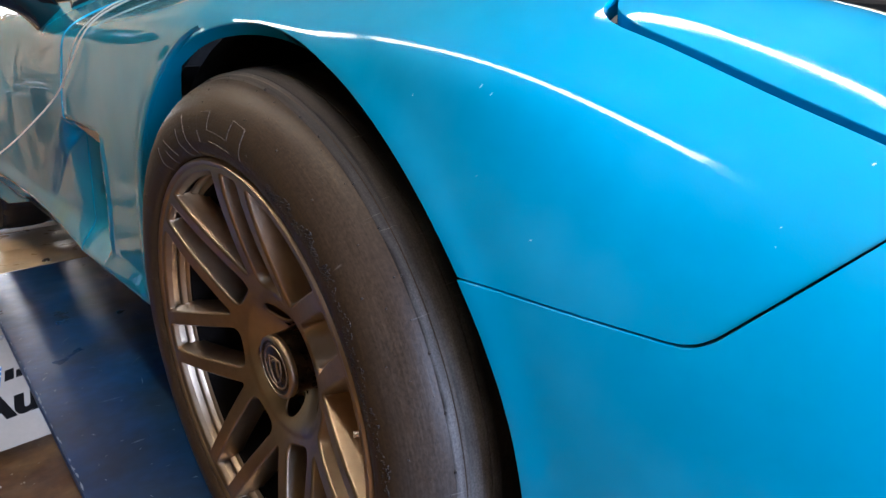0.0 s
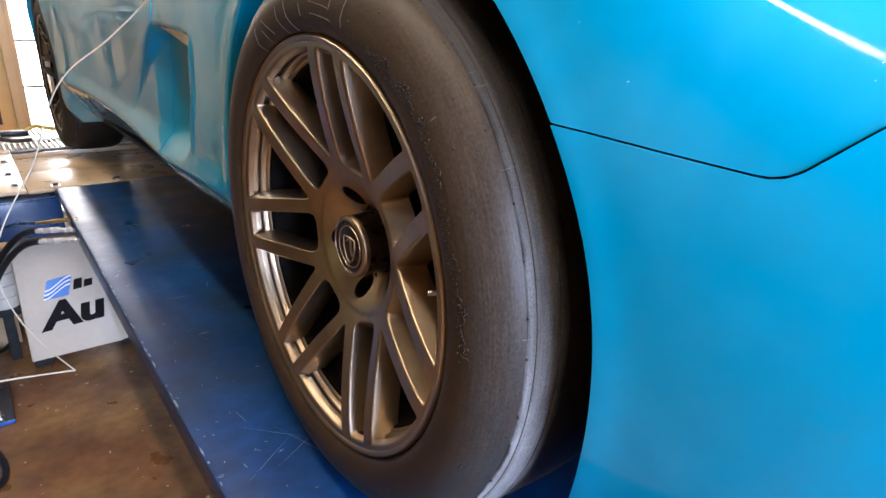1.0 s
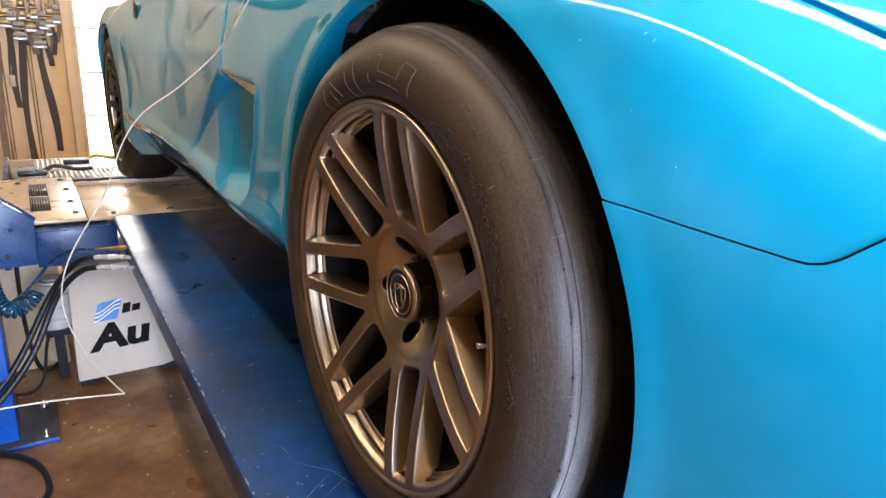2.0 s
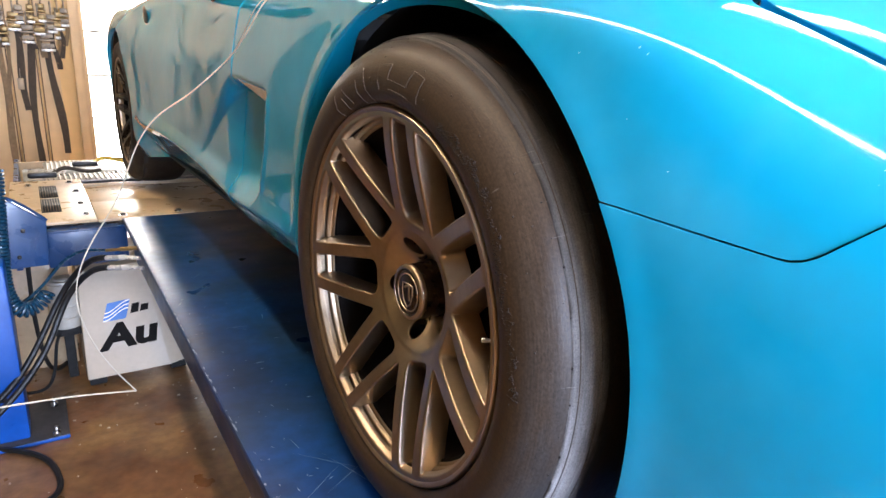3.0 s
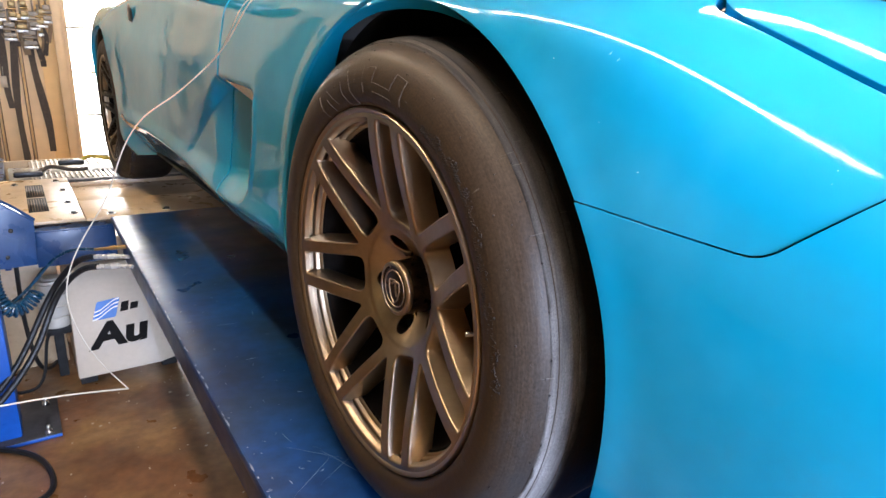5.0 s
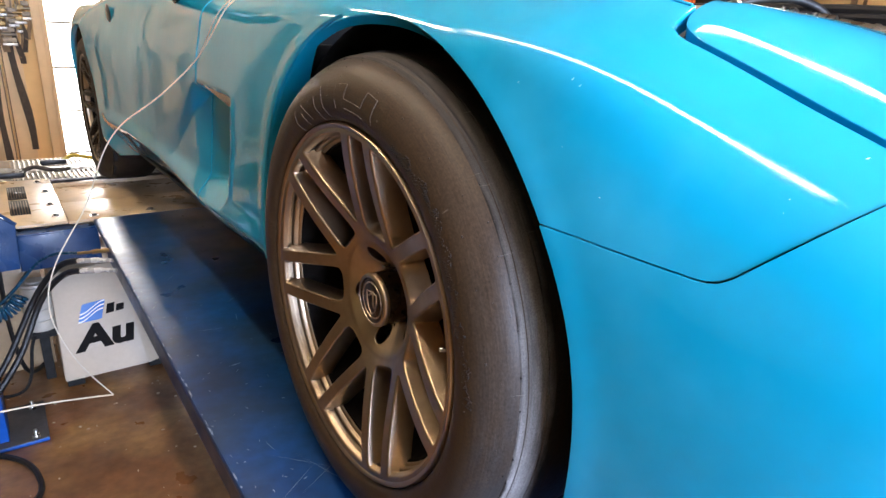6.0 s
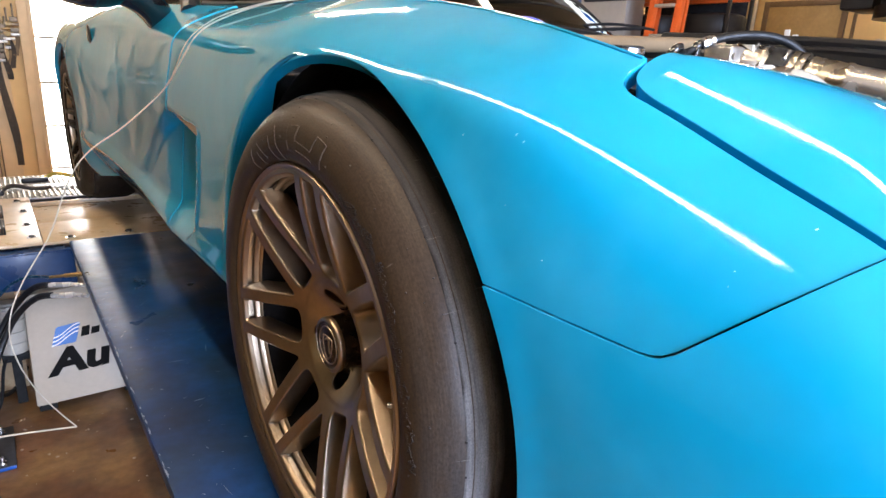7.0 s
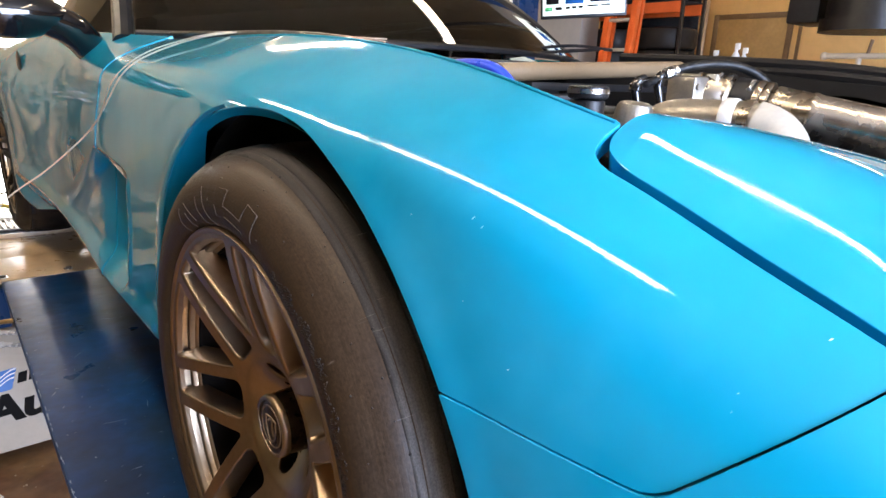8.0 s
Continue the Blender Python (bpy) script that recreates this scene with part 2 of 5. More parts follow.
station(0.018, 2.0, 1, 0, (.05, -.128), (.014, -.092), (0, 0), (0, .14), (0, .28), (.022, .39), (.045, .458), (.085, .502), (.14, .508), (.36, .515))
station(0.040, 1.55, 1, 0, (.05, -.128), (.014, -.092), (0, 0), (0, .13), (.003, .26), (.024, .37), (.038, .440), (.070, .486), (.12, .493), (.34, .496))
station(0.042, 1.15, 1, 0, (.05, -.128), (.014, -.092), (0, 0), (0, .13), (.002, .26), (.02, .36), (.042, .428), (.088, .476), (.15, .482), (.36, .486))
station(0.030, 0.8, 1, 0, (.05, -.128), (.014, -.092), (0, 0), (0, .13), (.002, .26), (.018, .355), (.05, .415), (.15, .462), (.20, .468), (0.4, 0.475))
station(0.024, 0.4, 1, 0, (.05, -.128), (.014, -.092), (0, 0), (0, .13), (0, .26), (.012, .35), (.05, .41), (.162, .459), (.21, .463), (0.41, 0.468))
station(0.018, 0.0, 1, 0, (.05, -.19), (.01, -.1), (0, 0), (0, .13), (0, .26), (.008, .34), (.045, .395), (.166, .443), (.21, .446), (0.41, 0.45))
station(0.020, -0.18, 1, 0, (.05, -.19), (.01, -.1), (0, 0), (0, .12), (0, .24), (.012, .32), (.05, .373), (.157, .418), (.20, .422), (0.4, 0.428))
station(0.034, -0.34, 1, 0, (.05, -.19), (.015, -.1), (.002, 0), (0, .1), (0, .2), (.016, .288), (.05, .338), (.133, .383), (.20, .398), (0.42, 0.387))
station(0.058, -0.47, 1, .06, (.05, -.19), (.015, -.1), (.001, 0), (0, .08), (.008, .165), (.03, .235), (.075, .29), (.16, .343), (.27, .373), (0.46, 0.372))
station(0.083, -0.56, .97, .2, (.05, -.19), (.015, -.1), (0, 0), (0, .07), (.008, .145), (.03, .21), (.075, .262), (.16, .317), (.28, .352), (0.46, 0.362))
station(0.145, -0.68, .88, .47, (.05, -.19), (.015, -.1), (0, 0), (0, .06), (.01, .125), (.033, .18), (.08, .225), (.17, .279), (.30, .318), (0.48, 0.338))
station(0.255, -0.785, .68, .73, (.05, -.19), (.015, -.1), (0, 0), (0, .05), (.01, .11), (.035, .16), (.085, .20), (.18, .245), (.32, .29), (0.5, 0.32))
station(0.42, -0.865, .42, .9, (.05, -.19), (.015, -.1), (0, 0), (0, .05), (.01, .10), (.035, .145), (.09, .18), (.18, .22), (.32, .265), (0.5, 0.3))
station(0.66, -0.92, .18, .98, (.05, -.19), (.015, -.1), (0, 0), (0, .04), (.01, .09), (.035, .135), (.09, .17), (.18, .205), (.32, .25), (0.5, 0.29))
station(0.95, -0.94, 0, 1, (.05, -.19), (.015, -.1), (0, 0), (0, .04), (.01, .09), (.035, .135), (.09, .17), (.18, .205), (.32, .25), (0.5, 0.29))


def spline(ts, values, t):
    """A natural cubic curve through values at ts."""
    ts, t = np.asarray(ts, float), np.asarray(t, float)
    flat = np.asarray(values, float).reshape(len(ts), -1)
    h, n = np.diff(ts), len(ts)
    A, rhs = np.eye(n), np.zeros_like(flat)
    for i in range(1, n - 1):
        A[i, i - 1:i + 2] = h[i - 1], 2 * (h[i - 1] + h[i]), h[i]
        rhs[i] = 6 * ((flat[i + 1] - flat[i]) / h[i] - (flat[i] - flat[i - 1]) / h[i - 1])
    m = np.linalg.solve(A, rhs)
    k = np.clip(np.searchsorted(ts, t, side="right") - 1, 0, n - 2)
    a, b, hk = (ts[k + 1] - t)[:, None], (t - ts[k])[:, None], h[k][:, None]
    out = (m[k] * a ** 3 + m[k + 1] * b ** 3) / (6 * hk) + (flat[k] / hk - m[k] * hk / 6) * a + (flat[k + 1] / hk - m[k + 1] * hk / 6) * b
    return out.reshape(len(t), *np.shape(values)[1:])


BASE = np.array([s[:4] for s in STATIONS])
ALONG = np.concatenate([[0], np.cumsum(np.hypot(*np.diff(BASE[:, :2], axis=0).T))])
SECTION = np.array([s[4:] for s in STATIONS])


def smooth(a, b, t):
    t = np.clip((t - a) / (b - a), 0, 1)
    return t * t * (3 - 2 * t)


def skin_grid(along, across):
    """Points of the skin, as an array (along, across, 3); across runs 0 (sill) to 9 (inside the hood line)."""
    fine = np.arange(ALONG[0] - 0.2, ALONG[-1] + 0.2, 0.01)
    kernel = np.exp(-np.arange(-15, 16) ** 2 / (2 * 4.0 ** 2))
    kernel /= kernel.sum()

    def eased(values):
        flat = spline(ALONG, values, fine).reshape(len(fine), -1)
        flat = np.stack([np.convolve(np.pad(c, 15, mode="reflect", reflect_type="odd"), kernel, mode="valid") for c in flat.T], 1)
        return np.stack([np.interp(along, fine, c) for c in flat.T], 1).reshape(len(along), *values.shape[1:])
    base, sec = eased(BASE), eased(SECTION)
    prof = spline(np.arange(10.0), sec.transpose(1, 0, 2), across).transpose(1, 0, 2)
    d = base[:, None, 2:4] / np.linalg.norm(base[:, None, 2:4], axis=2, keepdims=True)
    p = np.empty((len(along), len(across), 3))
    p[..., :2] = base[:, None, :2] + prof[..., :1] * d
    p[..., 2] = prof[..., 1] + ZC
    # the scooped cove behind the front wheel, deep at its front edge, running out along the door
    y, z = p[..., 1], p[..., 2] - ZC
    top = .245 - .06 * (y - .8).clip(-.3, 0) * -1 - .33 * (y - .8).clip(0, 2)
    tuck = np.interp(y, (.30, .42, .54, .66, .80, .96, 1.775), (-.020, -.022, -.025, -.029, -.033, -.027, .016))   # fold along the foot of the panels
    lip = tuck + .006 * (1 - smooth(.62, .76, y))            # edge of the ledge under the scoop
    run = smooth(.36, .43, y) * (1 - smooth(2.05, 2.25, y))
    depth = .060 * (1 - smooth(.56, .93, y)) + .018 * (1 - smooth(.75, 1.7, y))
    front = np.interp(z, (-.04, .0, .042, .128, .212, .26), (.612, .600, .582, .548, .528, .520))
    # the front edge and the ledge meet in a round corner
    u, w = (y - front) / .022, (z - lip) / .060
    corner = np.clip(1 - np.hypot(np.clip(1 - (y - front) / .075, 0, None), np.clip(1 - (z - lip) / .075, 0, None)), 0, None) * 3.6
    cove = np.clip(np.minimum(np.minimum(u, w), corner), 0, 1)
    cove = cove * cove * (3 - 2 * cove) * .5 + cove * .5
    cove *= np.clip((top - z) / (.020 + .20 * (y - .76).clip(0)), 0, 1) ** 1.5
    p[..., 0] += depth * cove
    p[..., 0] -= .0035 * np.exp(-(((y - front) + .007) / .008) ** 2) * smooth(-.01, .05, z) * (1 - smooth(.20, .235, z))
    p[..., 0] -= .009 * run * (1 - ((z - tuck) / .040).clip(0, 1)) * (1 - smooth(-.01, .09, tuck - z))
    p[..., 0] += .42 * run * (tuck - .003 - z).clip(0)
    # the flared lip round the front wheel arch
    r = np.hypot(y, z)
    p[..., 0] -= .003 * np.exp(-((r - .376) / .016) ** 2) * (p[..., 0] < .2) * (1 - smooth(.33, .37, z))
    return p

# ---- mesh helpers ----
AT = {}   # world origin of each thing and part


def thing(name, x, y, z, label, category, group="", kind=""):
    ob = new(name)
    ob.location = (x, y, z)
    AT[ob.name] = Vector((x, y, z))
    return tagged(ob, label, category, group, kind)


def finish(name, me, mat, parent, label="", smooth_faces=False):
    me.materials.append(mat)
    if smooth_faces:
        me.polygons.foreach_set("use_smooth", [True] * len(me.polygons))
    ob = new(name, me)
    if parent is not None:
        ob.parent = parent
        AT[ob.name] = AT[parent.name]
    else:
        AT[ob.name] = Vector((0, 0, 0))
    if label:
        ob["label"] = label
    return ob


def part(name, bm, mat, parent=None, label="", sharp=35.0):
    """One mesh object, built in world places, under a thing or a part."""
    if parent is not None:
        bm.transform(Matrix.Translation(-AT[parent.name]))
    bmesh.ops.recalc_face_normals(bm, faces=bm.faces)
    for e in bm.edges:
        if len(e.link_faces) == 2 and e.calc_face_angle(0) > radians(sharp):
            e.smooth = False
    me = bpy.data.meshes.new(name)
    bm.to_mesh(me)
    bm.free()
    return finish(name, me, mat, parent, label, True)


def raw(name, verts, faces, mat, parent=None, label="", normals=None):
    o = np.array(AT[parent.name]) if parent is not None else np.zeros(3)
    me = bpy.data.meshes.new(name)
    me.from_pydata((np.asarray(verts) - o).tolist(), [], faces)
    me.update()
    ob = finish(name, me, mat, parent, label, True)
    if normals is not None:
        me.normals_split_custom_set_from_vertices(np.asarray(normals).tolist())
    return ob


def merged(*bms):
    out = bmesh.new()
    for b in bms:
        me = bpy.data.meshes.new("tmp")
        b.to_mesh(me)
        b.free()
        out.from_mesh(me)
        bpy.data.meshes.remove(me)
    return out


def box(lo, hi, bevel=0.0, m=None):
    bm = bmesh.new()
    bmesh.ops.create_cube(bm, size=1)
    for v in bm.verts:
        v.co = Vector([(lo[i] + hi[i]) / 2 + v.co[i] * (hi[i] - lo[i]) for i in range(3)])
    if bevel:
        bmesh.ops.bevel(bm, geom=list(bm.edges), offset=bevel, segments=2, affect="EDGES", profile=0.5)
    if m:
        bm.transform(m)
    return bm


def rod(p, q, r, r2=None, seg=20, bevel=0.0):
    p, q = Vector(p), Vector(q)
    bm = bmesh.new()
    bmesh.ops.create_cone(bm, segments=seg, radius1=r, radius2=r if r2 is None else r2, depth=(q - p).length, cap_ends=True)
    if bevel:
        caps = [e for e in bm.edges if all(abs(abs(v.co.z) - (q - p).length / 2) < 1e-6 for v in e.verts)]
        bmesh.ops.bevel(bm, geom=caps, offset=bevel, segments=2, affect="EDGES", profile=0.5)
    bm.transform(Matrix.Translation((p + q) / 2) @ (q - p).to_track_quat("Z", "Y").to_matrix().to_4x4())
    return bm


def turned(profile, centre, axis=(1, 0, 0), seg=64, closed=False, caps=True):
    """A turned shape: profile of (distance along the axis, radius)."""
    rot = Vector(axis).to_track_quat("Z", "Y").to_matrix().to_4x4()
    m = Matrix.Translation(centre) @ rot
    bm = bmesh.new()
    rings = [[bm.verts.new(m @ Vector((r * math.cos(2 * math.pi * k / seg), r * math.sin(2 * math.pi * k / seg), a))) for k in range(seg)] for a, r in profile]
    pairs = list(zip(rings, rings[1:])) + ([(rings[-1], rings[0])] if closed else [])
    for a, b in pairs:
        for k in range(seg):
            bm.faces.new((a[k], a[(k + 1) % seg], b[(k + 1) % seg], b[k]))
    if not closed and caps:
        for ring in (rings[0], rings[-1]):
            if (ring[0].co - ring[seg // 2].co).length > 1e-4:
                bm.faces.new(ring)
    return bm


def curve_points(pts, n):
    pts = np.array(pts, float)
    t = np.concatenate([[0], np.cumsum(np.linalg.norm(np.diff(pts, axis=0), axis=1))])
    return spline(t, pts, np.linspace(0, t[-1], n))


def tube(pts, r, n=40, seg=10):
    """A hose or cable along a smooth line through pts."""
    c = [Vector(p) for p in curve_points(pts, n)]
    bm = bmesh.new()
    rings, up = [], Vector((0.13, 0.21, 0.97))
    for i, p in enumerate(c):
        d = (c[min(i + 1, n - 1)] - c[max(i - 1, 0)]).normalized()
        side = d.cross(up)
        side = side.normalized() if side.length > 1e-3 else Vector((1, 0, 0))
        up = side.cross(d).normalized()
        rings.append([bm.verts.new(p + r * (math.cos(2 * math.pi * k / seg) * side + math.sin(2 * math.pi * k / seg) * up)) for k in range(seg)])
    for a, b in zip(rings, rings[1:]):
        for k in range(seg):
            bm.faces.new((a[k], a[(k + 1) % seg], b[(k + 1) % seg], b[k]))
    bm.faces.new(rings[0])
    bm.faces.new(rings[-1])
    return bm


def slab(outline, normal_axis, lo, hi, bevel=0.0):
    """A plate: an outline of 2D points, thick along one axis."""
    bm = bmesh.new()

    def at(p, h):
        return {"x": (h, p[0], p[1]), "y": (p[0], h, p[1]), "z": (p[0], p[1], h)}[normal_axis]
    a = [bm.verts.new(at(p, lo)) for p in outline]
    b = [bm.verts.new(at(p, hi)) for p in outline]
    bm.faces.new(a)
    bm.faces.new(b[::-1])
    for i in range(len(a)):
        j = (i + 1) % len(a)
        bm.faces.new((a[j], a[i], b[i], b[j]))
    if bevel:
        bmesh.ops.bevel(bm, geom=list(bm.edges), offset=bevel, segments=2, affect="EDGES", profile=0.5)
    return bm


def clipped(grid, fields, skirt=0.014, mirror=False, lift=0.0, roll=0.0018, flare=0.0004, draft=None, deep=None):
    """The piece of a skin grid on which every field is positive, with cut edges turned inward. Returns vertices, faces and normals."""
    nu, nv = grid.shape[:2]
    du = np.gradient(grid, axis=0)
    dv = np.gradient(grid, axis=1)
    nrm = np.cross(du, dv)
    nrm /= np.linalg.norm(nrm, axis=2, keepdims=True) + 1e-12
    inward = nrm if nrm[nu // 2, nv // 4, 0] > 0 else -nrm
    if lift:
        grid = grid - inward * lift
    fld = np.stack(fields, -1)
    index, verts, ins, tag, faces = {}, [], [], [], []

    def vert(p, n, cut):
        key = (round(p[0], 5), round(p[1], 5), round(p[2], 5))
        if key not in index:
            index[key] = len(verts)
            verts.append(p)
            ins.append(n)
            tag.append(cut)
        elif cut:
            tag[index[key]] = True
        return index[key]
    pos = fld > 0
    allin = pos.all(-1)
    some = pos.any()
    quad_in = allin[:-1, :-1] & allin[1:, :-1] & allin[1:, 1:] & allin[:-1, 1:]
    anyk = pos[:-1, :-1] | pos[1:, :-1] | pos[1:, 1:] | pos[:-1, 1:]
    quad_maybe = anyk.all(-1) & ~quad_in
    for i, j in np.argwhere(quad_in):
        faces.append([vert(grid[a, b], inward[a, b], False) for a, b in ((i, j), (i + 1, j), (i + 1, j + 1), (i, j + 1))])
    for i, j in np.argwhere(quad_maybe):
        poly = [(np.concatenate([grid[a, b], inward[a, b], fld[a, b]]), False) for a, b in ((i, j), (i + 1, j), (i + 1, j + 1), (i, j + 1))]
        for k in range(fld.shape[-1]):
            out = []
            for (p, c), (q, d) in zip(poly, poly[1:] + poly[:1]):
                a, b = p[6 + k], q[6 + k]
                if a > 0:
                    out.append((p, c))
                if (a > 0) != (b > 0):
                    out.append((p + (q - p) * (a / (a - b)), True))
            poly = out
            if len(poly) < 3:
                break
        if len(poly) >= 3:
            f = [vert(p[:3], p[3:6], c) for p, c in poly]
            f = [a for a, b in zip(f, f[1:] + f[:1]) if a != b]
            if len(f) >= 3 and len(set(f)) == len(f):
                faces.append(f)
    count = {}
    for f in faces:
        for a, b in zip(f, f[1:] + f[:1]):
            count[(a, b)] = count.get((a, b), 0) + 1
    edges = [e for e in count if (e[1], e[0]) not in count and tag[e[0]] and tag[e[1]]]
    normals = [-np.array(q) / (np.linalg.norm(q) + 1e-9) for q in ins]
    # a soft rolled edge: the shading turns from the skin's direction to the cut's within two millimetres
    side = {}
    for a, b in edges:
        t = np.cross(np.array(verts[b]) - np.array(verts[a]), normals[a])
        t /= np.linalg.norm(t) + 1e-12
        for q in (a, b):
            side[q] = side.get(q, 0) + t
    ring = {}
    for q, t in side.items():
        t = t / (np.linalg.norm(t) + 1e-12)
        p, nn = np.array(verts[q]), normals[q]
        ring[q] = (len(verts), len(verts) + 1)
        lean = draft(p) if draft else 0.0
        down = skirt * (deep(p) if deep else 1.0)
        verts.extend([p - nn * roll + t * min(flare, flare * .3 + lean), p - nn * down + t * (flare + lean)])
        tn = t + nn * lean / down
        tn /= np.linalg.norm(tn)
        normals.extend([tn, tn])
    for a, b in edges:
        faces.append([b, a, ring[a][0], ring[b][0]])
        faces.append([ring[b][0], ring[a][0], ring[a][1], ring[b][1]])
    verts, normals = np.array(verts), np.array(normals)
    if mirror:
        verts, normals = verts.copy(), normals * (-1, 1, 1)
        verts[:, 0] = 2 * MID - verts[:, 0]
        faces = [f[::-1] for f in faces]
    return verts, faces, normals

# ---- the workshop ----
def structure(name, bm, mat, label, category="wall", parent=None):
    return tagged(part(name, bm, mat, parent, label), label, category, kind="structure")


X0, X1, Y0, Y1, TOP = -6.5, 8.6, -5.2, 5.0, 3.6
structure("floor", box((X0 - .2, Y0 - .2, -0.2), (X1 + .2, Y1 + 2.4, 0)), CONCRETE, "oil-stained brown concrete workshop floor", "floor")
structure("ceiling", box((X0 - .2, Y0 - .2, TOP), (X1 + .2, Y1 + .15, TOP + .15)), CEILING, "plain pale ceiling boards", "ceiling")
# unseen wall: its distance and ochre are set to bounce warm light
structure("wall_west", box((X0 - .15, Y0, 0), (X0, Y1, TOP)), BOUNCE_WALL, "unseen ochre side wall of the workshop, set for its bounced light")
structure("wall_east", box((X1, Y0, 0), (X1 + .15, Y1, TOP)), TAN_WALL, "tan painted workshop far wall")
DOOR_L, DOOR_R, DOOR_TOP = 0.06, 0.62, 2.35
structure("wall_north", merged(box((X0, Y1, 0), (DOOR_L, Y1 + .15, TOP)), box((DOOR_R, Y1, 0), (X1, Y1 + .15, TOP)), box((DOOR_L, Y1, DOOR_TOP), (DOOR_R, Y1 + .15, TOP))), TAN_WALL, "tan back wall with an open doorway")
structure("wall_south", merged(box((X0, Y0 - .15, 0), (-1.3, Y0, TOP)), box((2.35, Y0 - .15, 0), (X1, Y0, TOP)), box((-1.3, Y0 - .15, 3.2), (2.35, Y0, TOP))), TAN_WALL, "tan front wall with a wide roll-up door opening")
structure("door_frame_trim", merged(box((DOOR_L - .09, Y1 - .02, 0), (DOOR_L, Y1 - .001, DOOR_TOP + .08), .004), box((DOOR_L - .028, Y1 - .035, 0), (DOOR_L - .002, Y1 - .021, DOOR_TOP), .003), box((DOOR_L, Y1 - .02, DOOR_TOP), (DOOR_R, Y1 - .001, DOOR_TOP + .08), .004), box((DOOR_R, Y1 - .02, 0), (DOOR_R + .09, Y1 - .001, DOOR_TOP + .08), .004)), PLYWOOD, "tan wooden trim round the back doorway", "trim")
# vertical boards on the back wall beside the doorway
boards = thing("wall_boarding", 0, Y1, 0, "tan vertical plywood boards on the back wall", "boarding", kind="structure")
edges = [-.125, -.26, -.44, -.66, -.98, -1.30, -1.62, -1.94, -2.26, -2.58, -2.9, -3.19]
for a, b in zip(edges, edges[1:]):
    part("plank", box((b + .006, Y1 - .022, .03), (a - .006, Y1 - .001, 2.6), .003), PLYWOOD, boards)
for x in edges[1:5]:
    for d in (-.014, .008):
        part("groove_strip", box((x + d, Y1 - .030, .03), (x + d + .007, Y1 - .0225, 2.6), .002), BROWN_TRIM, boards)
# outside beyond the doorway: a wall that glows in place of sunlight
back = structure("backdrop", box((-1.2, Y1 + 2.0, 0), (3.6, Y1 + 2.1, 4.0)), SUN_GLOW, "white block wall outside the doorway, its sunlight added as glow", "backdrop")
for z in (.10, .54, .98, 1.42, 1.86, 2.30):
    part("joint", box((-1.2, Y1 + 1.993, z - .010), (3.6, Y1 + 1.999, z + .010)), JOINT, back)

# ceiling lights: long tube battens
# those at x -1.3 and 7.2 are added, unseen, to brighten the walls
for x, ya, yb in ((-.44, -1.225, 1.18), (-.44, 1.33, 2.66), (0.80, -2.5, .0), (-1.3, 3.2, 4.6), (2.1, 1.18, 3.7), (1.55, 2.75, 4.45), (7.2, 0.4, 2.7), (7.2, 2.9, 4.8)):
    lamp = thing("ceiling_light", x, (ya + yb) / 2, 2.95, "white fluorescent batten hung on chains from the ceiling", "ceiling light", "ceiling tubes")
    part("housing", box((x - .045, ya, 2.955), (x + .045, yb, 3.0), .006), WHITE, lamp)
    if x in (-.44, 2.1):
        part("lens", slab([(x - .055, 2.954), (x - .05, 2.925), (x - .03, 2.912), (x + .03, 2.912), (x + .05, 2.925), (x + .055, 2.954)], "y", ya + .015, yb - .015), LENS_GLOW, lamp, "glowing wraparound lens")
    else:
        part("tube", rod((x, ya + .02, 2.925), (x, yb - .02, 2.925), .028, seg=14), TUBE_GLOW, lamp, "glowing fluorescent tube")
    for y in (ya + .02, yb - .02):
        part("end_cap", box((x - .02, y - .012, 2.905), (x + .02, y + .012, 2.956), .003), WHITE, lamp)
    for y in (ya + .3, yb - .3):
        part("chain", rod((x, y, 3.0), (x, y, TOP), .004, seg=8), STEEL, lamp)

# ---- the car ----
RAMP = ZC - .3275
car = thing("sports_car", MID, 1.2, RAMP, "teal blue sports car without its hood, standing on a ramp", "car")
along = np.concatenate([np.arange(ALONG[0], ALONG[0] + 1.9, .022), np.arange(ALONG[0] + 1.9, ALONG[0] + 4.35, .0085), np.linspace(ALONG[0] + 4.355, ALONG[-1], 60)])
GRID = skin_grid(along, np.concatenate([np.linspace(0, 4, 60), np.linspace(4.04, 8, 96), np.linspace(8.05, 9, 14)]))
ACROSS = np.broadcast_to(np.concatenate([np.linspace(0, 4, 60), np.linspace(4.04, 8, 96), np.linspace(8.05, 9, 14)]), GRID.shape[:2])


def soft_min(a, b, k):
    h = np.clip(0.5 + 0.5 * (b - a) / k, 0, 1)
    return b + (a - b) * h - k * h * (1 - h)


gx, gy, gz = GRID[..., 0], GRID[..., 1], GRID[..., 2] - ZC
ARCH = np.where(gx < 0.5, np.hypot(gy + .006, gz) - .372, 1)
ARCH_BACK = np.hypot(gy - 2.655, gz) - .372
SEAM = np.where(gy > -.12, .1, soft_min((gz - (.194 + .1107 * (gy + .32))), (gy + gz + .293) / 1.414, .011))       # fender over bumper
HOOD_EDGE = 7.0 - ACROSS
rear_edge = -.352 - .9 * (gx - .166).clip(0) ** 2 - gy
lamp_side = (gx - (.1395 + .21 * (-gy - .377))) * .97
LAMP = soft_min(soft_min(lamp_side, rear_edge, .027), soft_min(gy + .66, .62 - gx, .1), .05)
LAMP_DOOR = soft_min(soft_min(lamp_side, rear_edge + .0100, .040), soft_min(gy + .66, .62 - gx, .1), .05)
